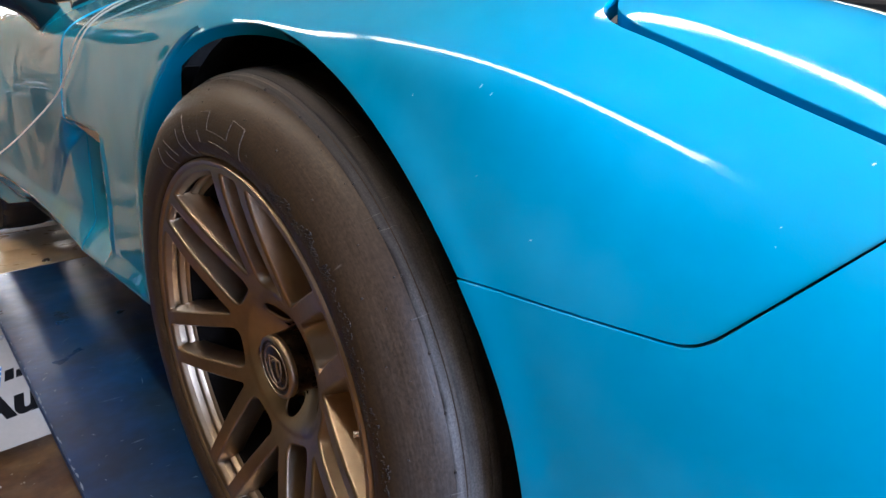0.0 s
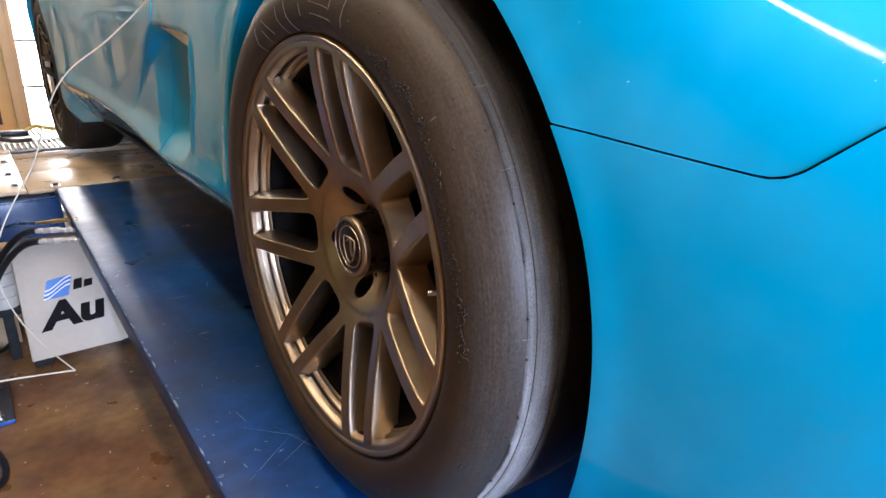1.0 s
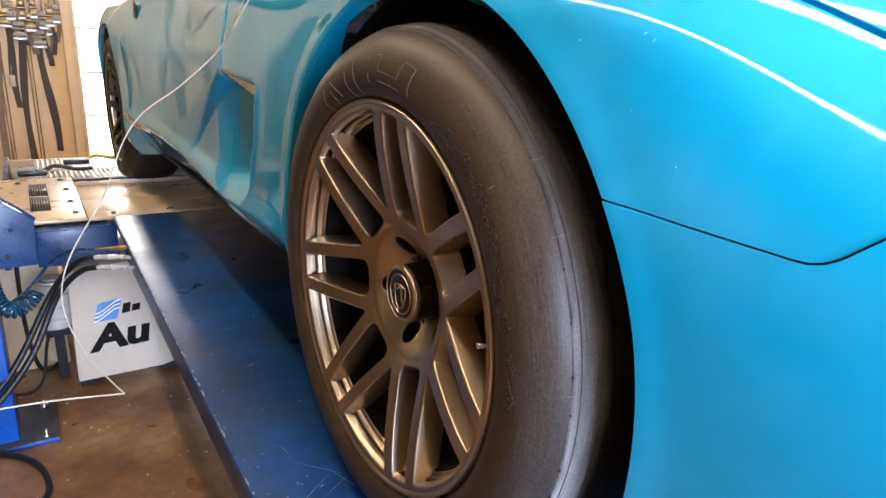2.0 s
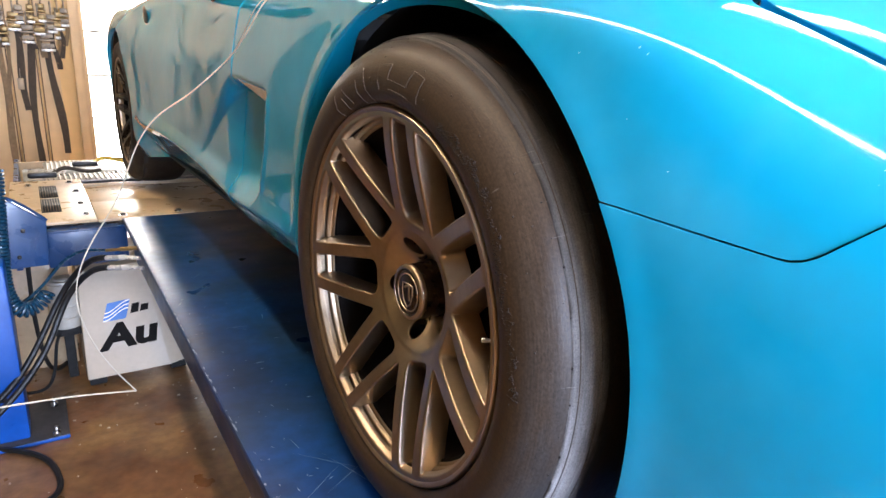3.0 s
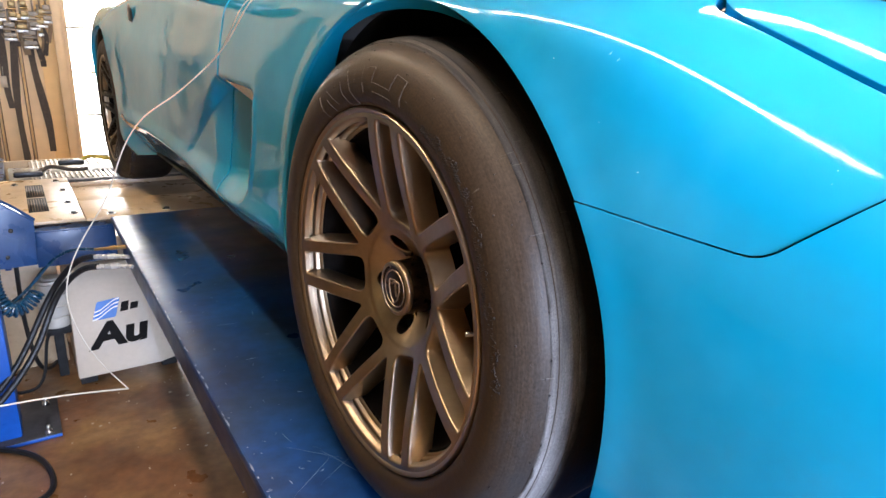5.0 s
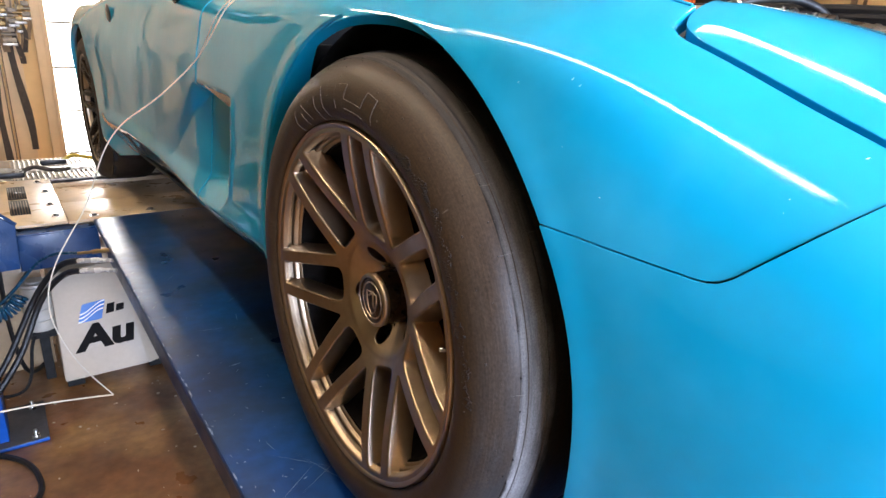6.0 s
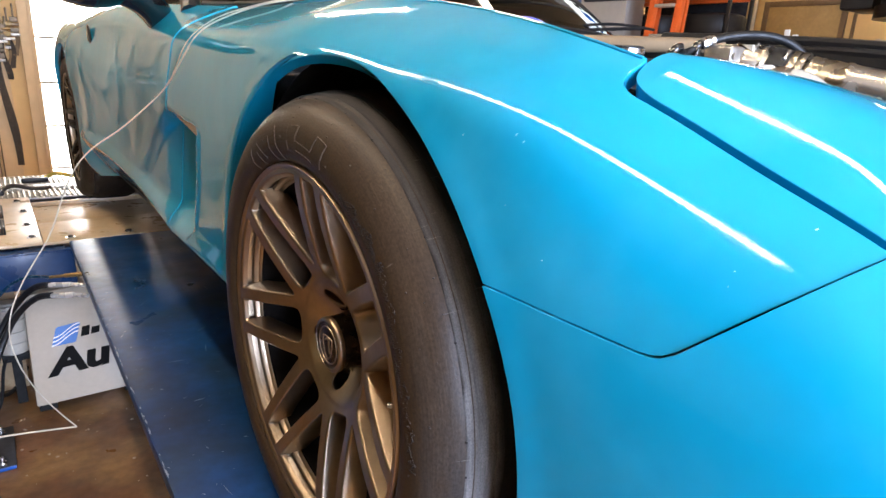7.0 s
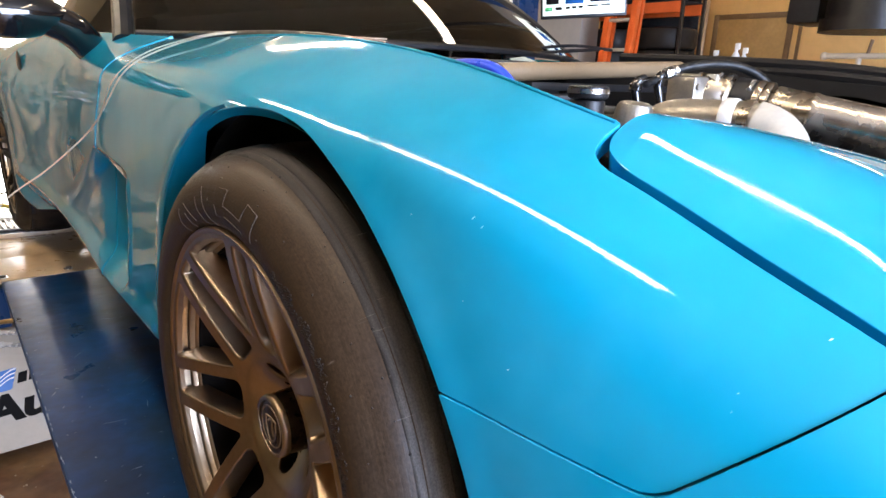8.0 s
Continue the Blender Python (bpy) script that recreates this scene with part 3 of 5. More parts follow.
DOOR_FRONT = gy - (.785 + .2 * (.25 - gz).clip(0))
DOOR_REAR = 2.12 + .25 * gz - gy
DOOR_LOW = gz + .060
g = .0009
CUTS = [
    ("fender", [ARCH, SEAM - g, -DOOR_FRONT - g, HOOD_EDGE, -LAMP - .0042, .31 - gx]),
    ("door", [DOOR_FRONT - g, DOOR_REAR - g, DOOR_LOW - g, 7.4 - ACROSS]),
    ("sill_panel", [DOOR_FRONT - g, DOOR_REAR - g, -DOOR_LOW - g]),
    ("rear_quarter_panel", [-DOOR_REAR - g, ARCH_BACK]),
    ("headlight_door", [LAMP_DOOR - .0052]),
]
# the headlight door has a crown of its own along a line from its tip
LAMP_GRID = GRID.copy()
off = ((gx - .17) * .949 + (gy + .37) * .316)
LAMP_GRID[..., 2] -= .9 * .03 ** 2 * 2 * (np.sqrt(1 + (off / .03) ** 2) - 1) + .002 * smooth(-.60, -.40, gy) + .004 * smooth(.17, .25, gx) + .004 * smooth(.205, .36, gx) + .0025 * (1 - smooth(-.003, .014, rear_edge)) + .25 * (gx - .30).clip(0) ** 2
LAMP_GRID[..., 2] += np.interp(-gy, (.356, .39, .425, .463, .504, .60), (-.023, .009, .057, .112, .158, .22)) * (off + .03) * np.exp(-(off / .08) ** 2)
for name, fields in CUTS:
    for mirror in (False, True):
        v, f, nn = clipped(LAMP_GRID if name == "headlight_door" else GRID, fields, skirt=.03 if name == "headlight_door" else .018, mirror=mirror, roll=.0032 if name == "fender" else .0018, flare=.0012 if name == "fender" else .0004, lift={"headlight_door": .001, "door": .0018}.get(name, 0))
        raw(name, v, f, PAINT, car, "", nn)
v, f, nn = clipped(GRID, [ARCH, -SEAM - g, -LAMP - .0044, np.where(ACROSS > 6.2, rear_edge - .002, 1), -.25 - gy], skirt=.018, lift=.0020, roll=.0032, flare=.0010)
v2 = v.copy()
v2[:, 0] = 2 * MID - v2[:, 0]
raw("front_bumper", np.concatenate([v, v2]), f + [[i + len(v) for i in q[::-1]] for q in f], PAINT, car, "", np.concatenate([nn, nn * (-1, 1, 1)]))

# dark inner structure behind the panel gaps
coarse = skin_grid(along[::3], np.linspace(0, 9, 60))
cx, cy, cz = coarse[..., 0], coarse[..., 1], coarse[..., 2] - ZC
n = np.cross(np.gradient(coarse, axis=0), np.gradient(coarse, axis=1))
n /= np.linalg.norm(n, axis=2, keepdims=True) + 1e-9
n *= 1 if n[len(n) // 2, 15, 0] > 0 else -1
deep = coarse + n * .028
acr = np.broadcast_to(np.linspace(0, 9, 60), deep.shape[:2])
for mirror in (False, True):
    v, f, nn = clipped(deep, [np.where(cx < .5, np.hypot(cy, cz) - .385, 1), np.hypot(cy - 2.655, cz) - .385, np.where(cy < -.30, .33 - cx, 1), np.where(cy > -.36, 6.9 - acr, 1), np.where(cy < -.36, -.37 - .9 * (cx - .166).clip(0) ** 2 - cy, 1)], skirt=.001, mirror=mirror)
    raw("inner_panel", v, f, MATT_BLACK, car)

# wheel-arch liners
for yc in (0.0, 2.655):
    for side in (0, 1):
        bm = bmesh.new()
        rings = []
        for x in (.070, .12, .30):
            rings.append([bm.verts.new(((2 * MID - x) if side else x, yc + (.374 + .02 * (x > .08)) * math.cos(a), ZC + (.374 + .02 * (x > .08)) * math.sin(a))) for a in np.linspace(-.5, math.pi + .5, 40)])
        for p, q in zip(rings, rings[1:]):
            for k in range(39):
                bm.faces.new((p[k], p[k + 1], q[k + 1], q[k]))
        bm.faces.new(rings[-1])
        part("wheel_arch_liner", bm, MATT_BLACK, car)
for side in (0, 1):        # painted return flange inside the front arch
    bm = bmesh.new()
    rings = []
    for x, r in ((.021, .3745), (.026, .3722), (.034, .3712), (.052, .3712), (.074, .3730)):
        ring = []
        for a in np.linspace(-.12, 1.45, 70):
            xa = .021 + (x - .021) * (1 - .9 * float(smooth(.6, 1.45, a)))
            ring.append(bm.verts.new(((2 * MID - xa) if side else xa, -.006 + r * math.cos(a), ZC + r * math.sin(a))))
        rings.append(ring)
    for p, q in zip(rings, rings[1:]):
        for k in range(69):
            bm.faces.new((p[k], p[k + 1], q[k + 1], q[k]))
    part("arch_flange", bm, PAINT, car)
# unseen plate added under the nose to keep daylight off the deck
part("front_light_block", slab([(.34, -.50), (.60, -.64), (1.30, -.64), (1.56, -.50), (1.54, -.48), (1.29, -.62), (.61, -.62), (.36, -.48)], "z", RAMP + .03, ZC - .185), SATIN_BLACK, car)
# unseen plate added at the tail against light leaking in underneath
part("rear_light_block", box((.22, 3.24, RAMP + .09), (1.68, 3.28, ZC - .08), .01), MATT_BLACK, car)
# unseen sheet added between the sills to darken the deck below
part("floor_light_block", box((.11, .40, ZC - .135), (1.79, 2.27, ZC - .122), .002), MATT_BLACK, car)
part("underbody", merged(box((.28, -.75, RAMP + .12), (1.62, 3.3, RAMP + .17), .01), box((.36, .40, RAMP + .07), (1.54, 2.27, RAMP + .24), .01)), MATT_BLACK, car)
part("engine_bay_tub", merged(box((.30, -.42, ZC - .15), (1.60, .95, ZC - .10)), box((.30, .93, ZC - .15), (1.60, .97, ZC + .40)), box((.19, .36, ZC + .28), (.33, .95, ZC + .33)), box((.31, -.30, ZC - .12), (.335, .95, ZC + .33)), box((1.565, -.30, ZC - .12), (1.59, .95, ZC + .33)), box((.36, -.44, ZC - .15), (1.54, -.41, ZC + .22))), MATT_BLACK, car)
part("radiator_shroud", box((.42, -.40, ZC + .05), (1.48, -.30, ZC + .25), .02), SATIN_BLACK, car)
# weatherstrip along the far side of the hood opening
part("weatherstrip", tube([(1.735, -.34, ZC + .402), (1.728, -.1, ZC + .446), (1.722, .3, ZC + .478), (1.71, .75, ZC + .492)], .016, 40, 8), SATIN_BLACK, car)
part("weatherstrip", tube([(1.725, -.34, ZC + .379), (1.712, -.18, ZC + .412), (1.708, 0, ZC + .437), (1.706, .4, ZC + .453), (1.71, .8, ZC + .457)], .015, 40, 8), SATIN_BLACK, car)
part("inner_fender", slab([(-.30, .10), (-.30, .385), (-.1, .42), (.3, .452), (.9, .47), (.9, .10)], "x", 1.60, 1.62), SATIN_BLACK, car, "black inner fender of the far side") .data.transform(Matrix.Translation((0, 0, ZC)))

# cowl, windscreen, pillars, roof
base, top = [], []
for s in np.linspace(-1, 1, 25):
    base.append(Vector((MID + .78 * s, .70 + .26 * s * s, ZC + .482 - .006 * s * s)))
    top.append(Vector((MID + .61 * s, 1.55 + .12 * s * s, ZC + .88 - .05 * s * s)))
bm = bmesh.new()
rows = []
for k in range(13):
    u = k / 12
    rows.append([bm.verts.new(a.lerp(b, u) + Vector((0, -.05, .06)) * (4 * u * (1 - u)) * .6) for a, b in zip(base, top)])
for p, q in zip(rows, rows[1:]):
    for i in range(24):
        bm.faces.new((p[i], p[i + 1], q[i + 1], q[i]))
part("windscreen", bm, TINT_GLASS, car, "dark tinted windscreen")
part("windscreen_seal", tube([v for v in base], .009, 60, 6), SATIN_BLACK, car)
for sgn in (-1, 1):
    i = 0 if sgn < 0 else 24
    mid = base[i].lerp(top[i], .5) + Vector((sgn * .005, -.03, .036))
    part("windscreen_pillar", tube([base[i] + Vector((sgn * .02, .03, -.02)), mid + Vector((sgn * .02, .02, 0)), top[i] + Vector((sgn * .02, .02, .01))], .024, 24, 10), SATIN_BLACK, car)
bm = bmesh.new()
rows = []
for k in range(9):
    u = k / 8
    rows.append([bm.verts.new((MID + (.62 - .05 * u) * s, 1.57 + u * 1.2 + .1 * s * s * (1 - u), ZC + .875 - .055 * s * s - .08 * u * u)) for s in np.linspace(-1, 1, 17)])
for p, q in zip(rows, rows[1:]):
    for i in range(16):
        bm.faces.new((p[i], p[i + 1], q[i + 1], q[i]))
part("roof", bm, PAINT, car)
for sgn in (-1, 1):
    e = MID + sgn * .80
    bm = bmesh.new()
    lo = [(MID + sgn * (.815 + .01 * math.sin(t * 3.1)), 1.12 + 1.1 * t, ZC + .455 + .03 * t) for t in np.linspace(0, 1, 12)]
    hi = [(MID + sgn * (.63 + .0 * t), 1.16 + .62 * min(1, t * 1.6) + .6 * max(0, t - .38), ZC + (.47 + .375 * min(1, t * 1.75))) for t in np.linspace(0, 1, 12)]
    a = [bm.verts.new(p) for p in lo]
    b = [bm.verts.new(p) for p in hi]
    for i in range(11):
        bm.faces.new((a[i], a[i + 1], b[i + 1], b[i]))
    part("side_window", bm, TINT_GLASS, car, "dark tinted side window")
part("tail_deck", slab([(.2, 2.5), (1.7, 2.5), (1.6, 3.38), (.3, 3.38)], "z", ZC + .52, ZC + .56, .01), PAINT, car)
part("dashboard", box((.30, 1.22, ZC + .1), (1.60, 1.55, ZC + .44), .05), MATT_BLACK, car)
for x in (.52, 1.38):
    part("bucket_seat", merged(box((x - .24, 1.75, ZC - .15), (x + .24, 2.2, ZC + .05), .06), box((x - .23, 2.15, ZC - .05), (x + .23, 2.3, ZC + .66), .06)), MATT_BLACK, car)
part("cowl_panel", slab([(.19, 1.00), (.45, .84), (.95, .75), (1.45, .84), (1.71, 1.00), (1.60, .72), (.95, .52), (.30, .72)], "z", ZC + .438, ZC + .452, .004), SATIN_BLACK, car, "black plastic cowl at the windscreen's foot")
for x, y, dx in ((.55, .78, .55), (1.12, .74, .52)):
    wip = part("wiper_arm", tube([(x, y, ZC + .468), (x + dx * .4, y + .03, ZC + .490), (x + dx, y + .06, ZC + .515)], .006, 24, 6), SATIN_BLACK, car)
    part("wiper_blade", tube([(x + dx * .25, y + .07, ZC + .492), (x + dx * .7, y + .075, ZC + .520), (x + dx * 1.25, y + .10, ZC + .520)], .005, 24, 6), SATIN_BLACK, wip)

part("hood_seal", tube([(.215, .02, ZC + .440), (.212, .15, ZC + .452), (.215, .5, ZC + .466), (.215, .85, ZC + .476)], .006, 60, 8), SATIN_BLACK, car, "black rubber seal along the hood opening")
# rolled lip along the fender's edge at the hood opening
lip_line = [p + (0, 0, .0004) for p in skin_grid(along[::2], np.array([6.975]))[:, 0] if -.349 < p[1] < .45]
part("fender_lip", tube(lip_line, .0016, 120, 8), PAINT, car)
# door mirror on its angled stalk, door lock
mir = part("door_mirror", tube([(.125, 1.135, ZC + .425), (.10, 1.10, ZC + .445), (.055, 1.06, ZC + .482), (.01, 1.05, ZC + .500)], .038, 20, 14), GLOSS_BLACK, car, "gloss black door mirror on an angled stalk")
bm = bmesh.new()
bmesh.ops.create_uvsphere(bm, u_segments=28, v_segments=16, radius=1)
for v in bm.verts:
    s = 1 - .25 * max(0, v.co.x)
    v.co = Vector((-.050 + .112 * v.co.x, 1.055 + .062 * v.co.y, ZC + .505 + .056 * s * v.co.z * (1 if v.co.z > 0 else .95)))
part("housing", bm, GLOSS_BLACK, mir)
bm = bmesh.new()
bmesh.ops.create_uvsphere(bm, u_segments=16, v_segments=8, radius=1)
for v in bm.verts:
    v.co = Vector((.041 + .005 * v.co.x, 1.955 + .034 * v.co.y + .018 * v.co.z, ZC + .406 + .034 * v.co.z))
lock = part("door_lock", bm, SATIN_BLACK, car, "dark oval door lock recess")
bm = bmesh.new()
bmesh.ops.create_uvsphere(bm, u_segments=16, v_segments=8, radius=1)
for v in bm.verts:
    v.co = Vector((.0365 + .003 * v.co.x, 1.953 + .014 * v.co.y + .010 * v.co.z, ZC + .398 + .018 * v.co.z))
part("lock_barrel", bm, CAST_ALU, lock, "worn metal lock barrel")

# side vent behind the wheel: dark slot under a lip
bm = bmesh.new()
rows = [[bm.verts.new((.032 + dx + .004 * s, .785 - .226 * s, ZC + z)) for z, dx in ((.2435 - .012 * s, 0), (.2425 - .040 * s, .004), (.2405 - .046 * s, .018), (.2435 - .010 * s, .018))] for s in np.linspace(0, 1, 10)]
for p, q in zip(rows, rows[1:]):
    for k in range(4):
        bm.faces.new((p[k], p[(k + 1) % 4], q[(k + 1) % 4], q[k]))
part("vent_slot", bm, GLOSS_BLACK, car, "dark air vent slot in the side cove")
# paint chips, pale scuffs and painted soft reflections on the front end
def chip(y, z, l, h, angle, mat, i):
    k = np.argmin((gy - y) ** 2 + (gz - z) ** 2 + np.where(gx > .45, 9, 0))
    p = GRID.reshape(-1, 3)[k]
    i0, j0 = np.unravel_index(k, gy.shape)
    nn = Vector(np.cross(GRID[i0 + 1, j0] - GRID[i0 - 1, j0], GRID[i0, j0 + 1] - GRID[i0, j0 - 1])).normalized()
    nn = -nn if nn.x > 0 else nn
    bm = bmesh.new()
    rr = random.Random(i)
    ring = []
    q = nn.to_track_quat("Z", "Y").to_matrix().to_4x4()
    for a in range(9):
        t = a / 9 * 2 * math.pi
        r = rr.uniform(.65, 1.15)
        ring.append(bm.verts.new(Matrix.Translation(Vector(p) + nn * .0006) @ q @ pose(0, 0, 0, 0, 0, angle) @ Vector((l * r * math.cos(t), h * r * math.sin(t), 0))))
    bm.faces.new(ring)
    part("paint_mark", bm, mat, car)


rr = random.Random(5)
for i, (y, z, l) in enumerate(((-.483, .0405, .0042), (-.4445, .043, .0022), (-.483, .0144, .0028), (-.4666, .020, .0012), (-.3945, .160, .0022), (-.411, -.028, .0026), (-.527, .083, .0030), (-.482, .181, .0016), (-.3274, .260, .0014), (-.271, .3105, .0022), (-.520, .274, .0032), (-.490, .2436, .0014), (-.372, .225, .0020), (-.496, .235, .0012), (-.402, .020, .0012), (-.43, .10, .0010), (-.505, .15, .0016), (-.55, .14, .0022), (-.475, -.02, .0016), (-.44, -.05, .0012), (-.54, .03, .0018), (-.50, .01, .0011))):
    chip(y, z, l * .5, l * rr.uniform(.13, .24), rr.uniform(20, 70), CHIP, i)
for i, (y, z, l) in enumerate(((-.3225, .3155, .0050), (-.333, .3115, .0045))):
    chip(y, z, l * .32, l * .12, 55, PALE_LINE, 70 + i)
chip(-.461, .025, .0022, .0009, 40, RED_SPOT, 80)


# pale patches in place of soft reflections on the bumper
for i, (y, z, l, h, a) in enumerate(((-.417, .166, .020, .004, 20), (-.51, .122, .016, .005, 70), (-.455, .150, .030, .006, 35), (-.53, .06, .012, .007, 50))):
    chip(y, z, l, h, a, REFLECTION_PATCH, 40 + i)

bm = bmesh.new()
bmesh.ops.create_icosphere(bm, subdivisions=1, radius=1)
NUB = bpy.data.meshes.new("rubber_nub")
bm.to_mesh(NUB)
bm.free()


def finish_copy(name, me, parent):
    ob = new(name, me)
    ob.parent = parent
    return ob


def ringed(ob, cy):
    """Keeps, for the wear and its painted light, where each point of a tyre lies round its axle."""
    me = ob.data
    co = np.empty(len(me.vertices) * 3)
    me.vertices.foreach_get("co", co)
    co = co.reshape(-1, 3) + np.array(AT[ob.name])
    dy, dz = co[:, 1] - cy, co[:, 2] - ZC
    r = np.hypot(dy, dz)
    depth = np.minimum(co[:, 0], 2 * MID - co[:, 0])
    me.attributes.new("round", "FLOAT_VECTOR", "POINT").data.foreach_set("vector", np.stack([dz / r, -dy / r, r + depth], 1).ravel())


def wheel(cx, cy, out, phase, tyre_r):
    """A fourteen-spoke bronze wheel; out is -1 where its face looks towards -x."""
    def P(x, r, th):
        return (cx - out * x, cy - r * math.sin(th), ZC + r * math.cos(th))
    c = (cx, cy, ZC)
    cx0 = cx if out < 0 else 2 * MID - cx
    ax = (-out, 0, 0)
    rim = part("wheel", turned([(.050, .2330), (.034, .2330), (.018, .2335), (.006, .2345), (.0025, .2360), (.0005, .2378), (-.001, .2400), (-.0015, .2425), (.001, .2446), (.006, .2455), (.014, .244), (.02, .2395), (.05, .238)], c, ax, 112, True), BRONZE, car, "satin bronze multi-spoke alloy wheel", 50)
    tp = [(.016, .238), (.006, .2445), (.001, .2475), (-.0035, .2530), (-.0065, .2620), (-.0075, .2720), (-.0065, .2830), (-.003, .2940), (.003, .3035), (.0115, .3120), (.0205, .3180), (.029, .3215), (.033, .3225)]
    k = tyre_r / .333
    tp = [(a, .238 + (r - .238) * (1 + (k - 1) * 1.0 * .333 / .095)) for a, r in tp]
    hi = tp[-1][1]
    tail = [(.0335, hi + .0015), (.036, hi + .0030), (.0385, hi + .0015), (.039, hi - .0005), (.041, hi - .0005), (.042, hi + .003), (.050, hi + .0055), (.062, hi + .0070)]
    inner = [(.062, hi + .0070), (.09, hi + .009), (.14, hi + .0105), (.19, hi + .008), (.215, hi - .002), (.232, .305), (.240, .275), (.232, .248), (.215, .238), (.10, .232)]
    near = cy < 1 and out < 0
    tyre = part("tyre", turned(tp + tail[:5] + [(.041, hi - .0005)] + inner, c, ax, 160, True), SIDEWALL if near else RUBBER, rim, "dusty black slick tyre with a scuffed shoulder" if cy < 1 else "black slick tyre", 60)
    ringed(tyre, cy)
    if cy < 1:
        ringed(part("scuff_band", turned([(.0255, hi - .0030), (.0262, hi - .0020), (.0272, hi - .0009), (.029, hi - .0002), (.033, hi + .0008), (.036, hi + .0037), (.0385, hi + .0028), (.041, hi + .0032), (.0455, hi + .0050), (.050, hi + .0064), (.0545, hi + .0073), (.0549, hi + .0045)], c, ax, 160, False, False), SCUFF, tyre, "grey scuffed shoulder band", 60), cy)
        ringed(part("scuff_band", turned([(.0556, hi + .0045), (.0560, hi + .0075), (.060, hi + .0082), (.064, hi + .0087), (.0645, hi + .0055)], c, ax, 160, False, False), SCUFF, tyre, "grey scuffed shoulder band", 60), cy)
    # rubber nubs and worn specks
    rr = random.Random(11)
    for ring, x0, cnt, sz in ((.300, .0005, 26, .0018), (.3185, .0215, 34, .0017), (.276, -.0072, 15, .0014), (hi - .0012, .0262, 44, .0019), (.3105, .0100, 30, .0015), (.262, -.0062, 22, .0012)):
        for q in range(cnt):
            th = 2 * math.pi * (q + rr.uniform(-.25, .25)) / cnt
            if abs(cx) < .01 and cy < 1:
                nub = finish("rubber_nub", NUB, RUBBER, tyre) if not NUB.materials else finish_copy("rubber_nub", NUB, tyre)
                nub.matrix_local = Matrix.Translation(Vector(P(x0, ring, th)) - AT[tyre.name]) @ Matrix.Scale(sz * rr.uniform(.35, .75), 4)
    bm = bmesh.new()
    for q in range(760):
        th = phase + radians(rr.choice((rr.uniform(22, 44), rr.uniform(44, 84))))
        r = .268 + .008 * rr.random() * (1 + math.sin(th * 23) ** 2) + .004 * math.sin(th * 9)
        bmesh.ops.create_icosphere(bm, subdivisions=1, radius=rr.uniform(.0004, .0011), matrix=Matrix.Translation(P(-.0070, r, th)))
    part("worn_rubber", bm, CRUMB, tyre, "crumbled worn rubber on the sidewall")["kind"] = "stuff"
    # raised outline shapes on the upper sidewall
    letters = [[(.6, .291), (4.5, .293), (3.7, .2756), (12.6, .2746), (13.9, .2947), (18.4, .2941), (17.9, .2732), (18.2, .2653)], [(4.1, .2647), (13.4, .2641)],
               [(-14.3, .2787), (-14.0, .2639), (-11.0, .2475), (-5.6, .2475), (-8.7, .2631), (-9.8, .2892)], [(-28.3, .2783), (-28.7, .26), (-26.8, .2470)], [(-23.9, .2668), (-21.3, .2470)], [(-23.3, .2777), (-18.1, .2536)], [(-1.3, .2731), (-.9, .262)], [(16.5, .2515), (20.4, .2515)]]
    for L in letters:
        pts = [Vector(P(float(np.interp(r, [q[1] for q in tp[:9]], [q[0] for q in tp[:9]])) - .0002, r, radians(a))) for a, r in [(p[0] + (q[0] - p[0]) * j / 5, p[1] + (q[1] - p[1]) * j / 5) for p, q in zip(L, L[1:]) for j in range(5)] + [L[-1]]]
        bm = merged(*[rod(a, b, .0005, seg=6) for a, b in zip(pts, pts[1:])])
        part("raised_mark", bm, PALE_RUBBER, tyre)
    # face: seven pairs of spokes cut out of one dished plate, with a bowl round the centre cap and five lug holes
    fine = 44 if cy < 1 and out < 0 else 20
    tt = np.linspace(0, 2 * math.pi, 14 * fine + 1)
    rad = np.concatenate([np.linspace(.040, .088, 20 if fine > 30 else 10), np.linspace(.0905, .2370, 62 if fine > 30 else 26)])
    TT, RR = np.meshgrid(tt, rad, indexing="ij")
    dish = .0012 + .043 * ((.2340 - RR) / .1460).clip(0, 1) ** 1.35 + .42 * (.083 - RR + np.sqrt((.083 - RR) ** 2 + .006 ** 2))
    plate = np.stack([cx0 + dish, cy - RR * np.sin(TT), ZC + RR * np.cos(TT)], -1)
    metal = np.full(RR.shape, .09)
    for pair in range(7):
        a = (TT - phase - pair * 2 * math.pi / 7 + math.pi) % (2 * math.pi) - math.pi
        lx, ly = RR * np.sin(a), RR * np.cos(a)
        centre = .0390 - .0113 * (ly - .066) / .167
        for sgn in (-1, 1):
            beam = np.where(ly > 0, np.abs(lx - sgn * centre) - .0074, .09)
            metal = soft_min(metal, beam, .010)
    metal = soft_min(metal, RR - .0930, .022)
    metal = soft_min(metal, .2330 - RR, .007)
    holes = np.full(RR.shape, .09)
    for q in range(5):
        th = radians(-28 + 72 * q)
        holes = np.minimum(holes, np.hypot(RR * np.cos(TT) - .0600 * math.cos(th), RR * np.sin(TT) - .0600 * math.sin(th)) - .0145)
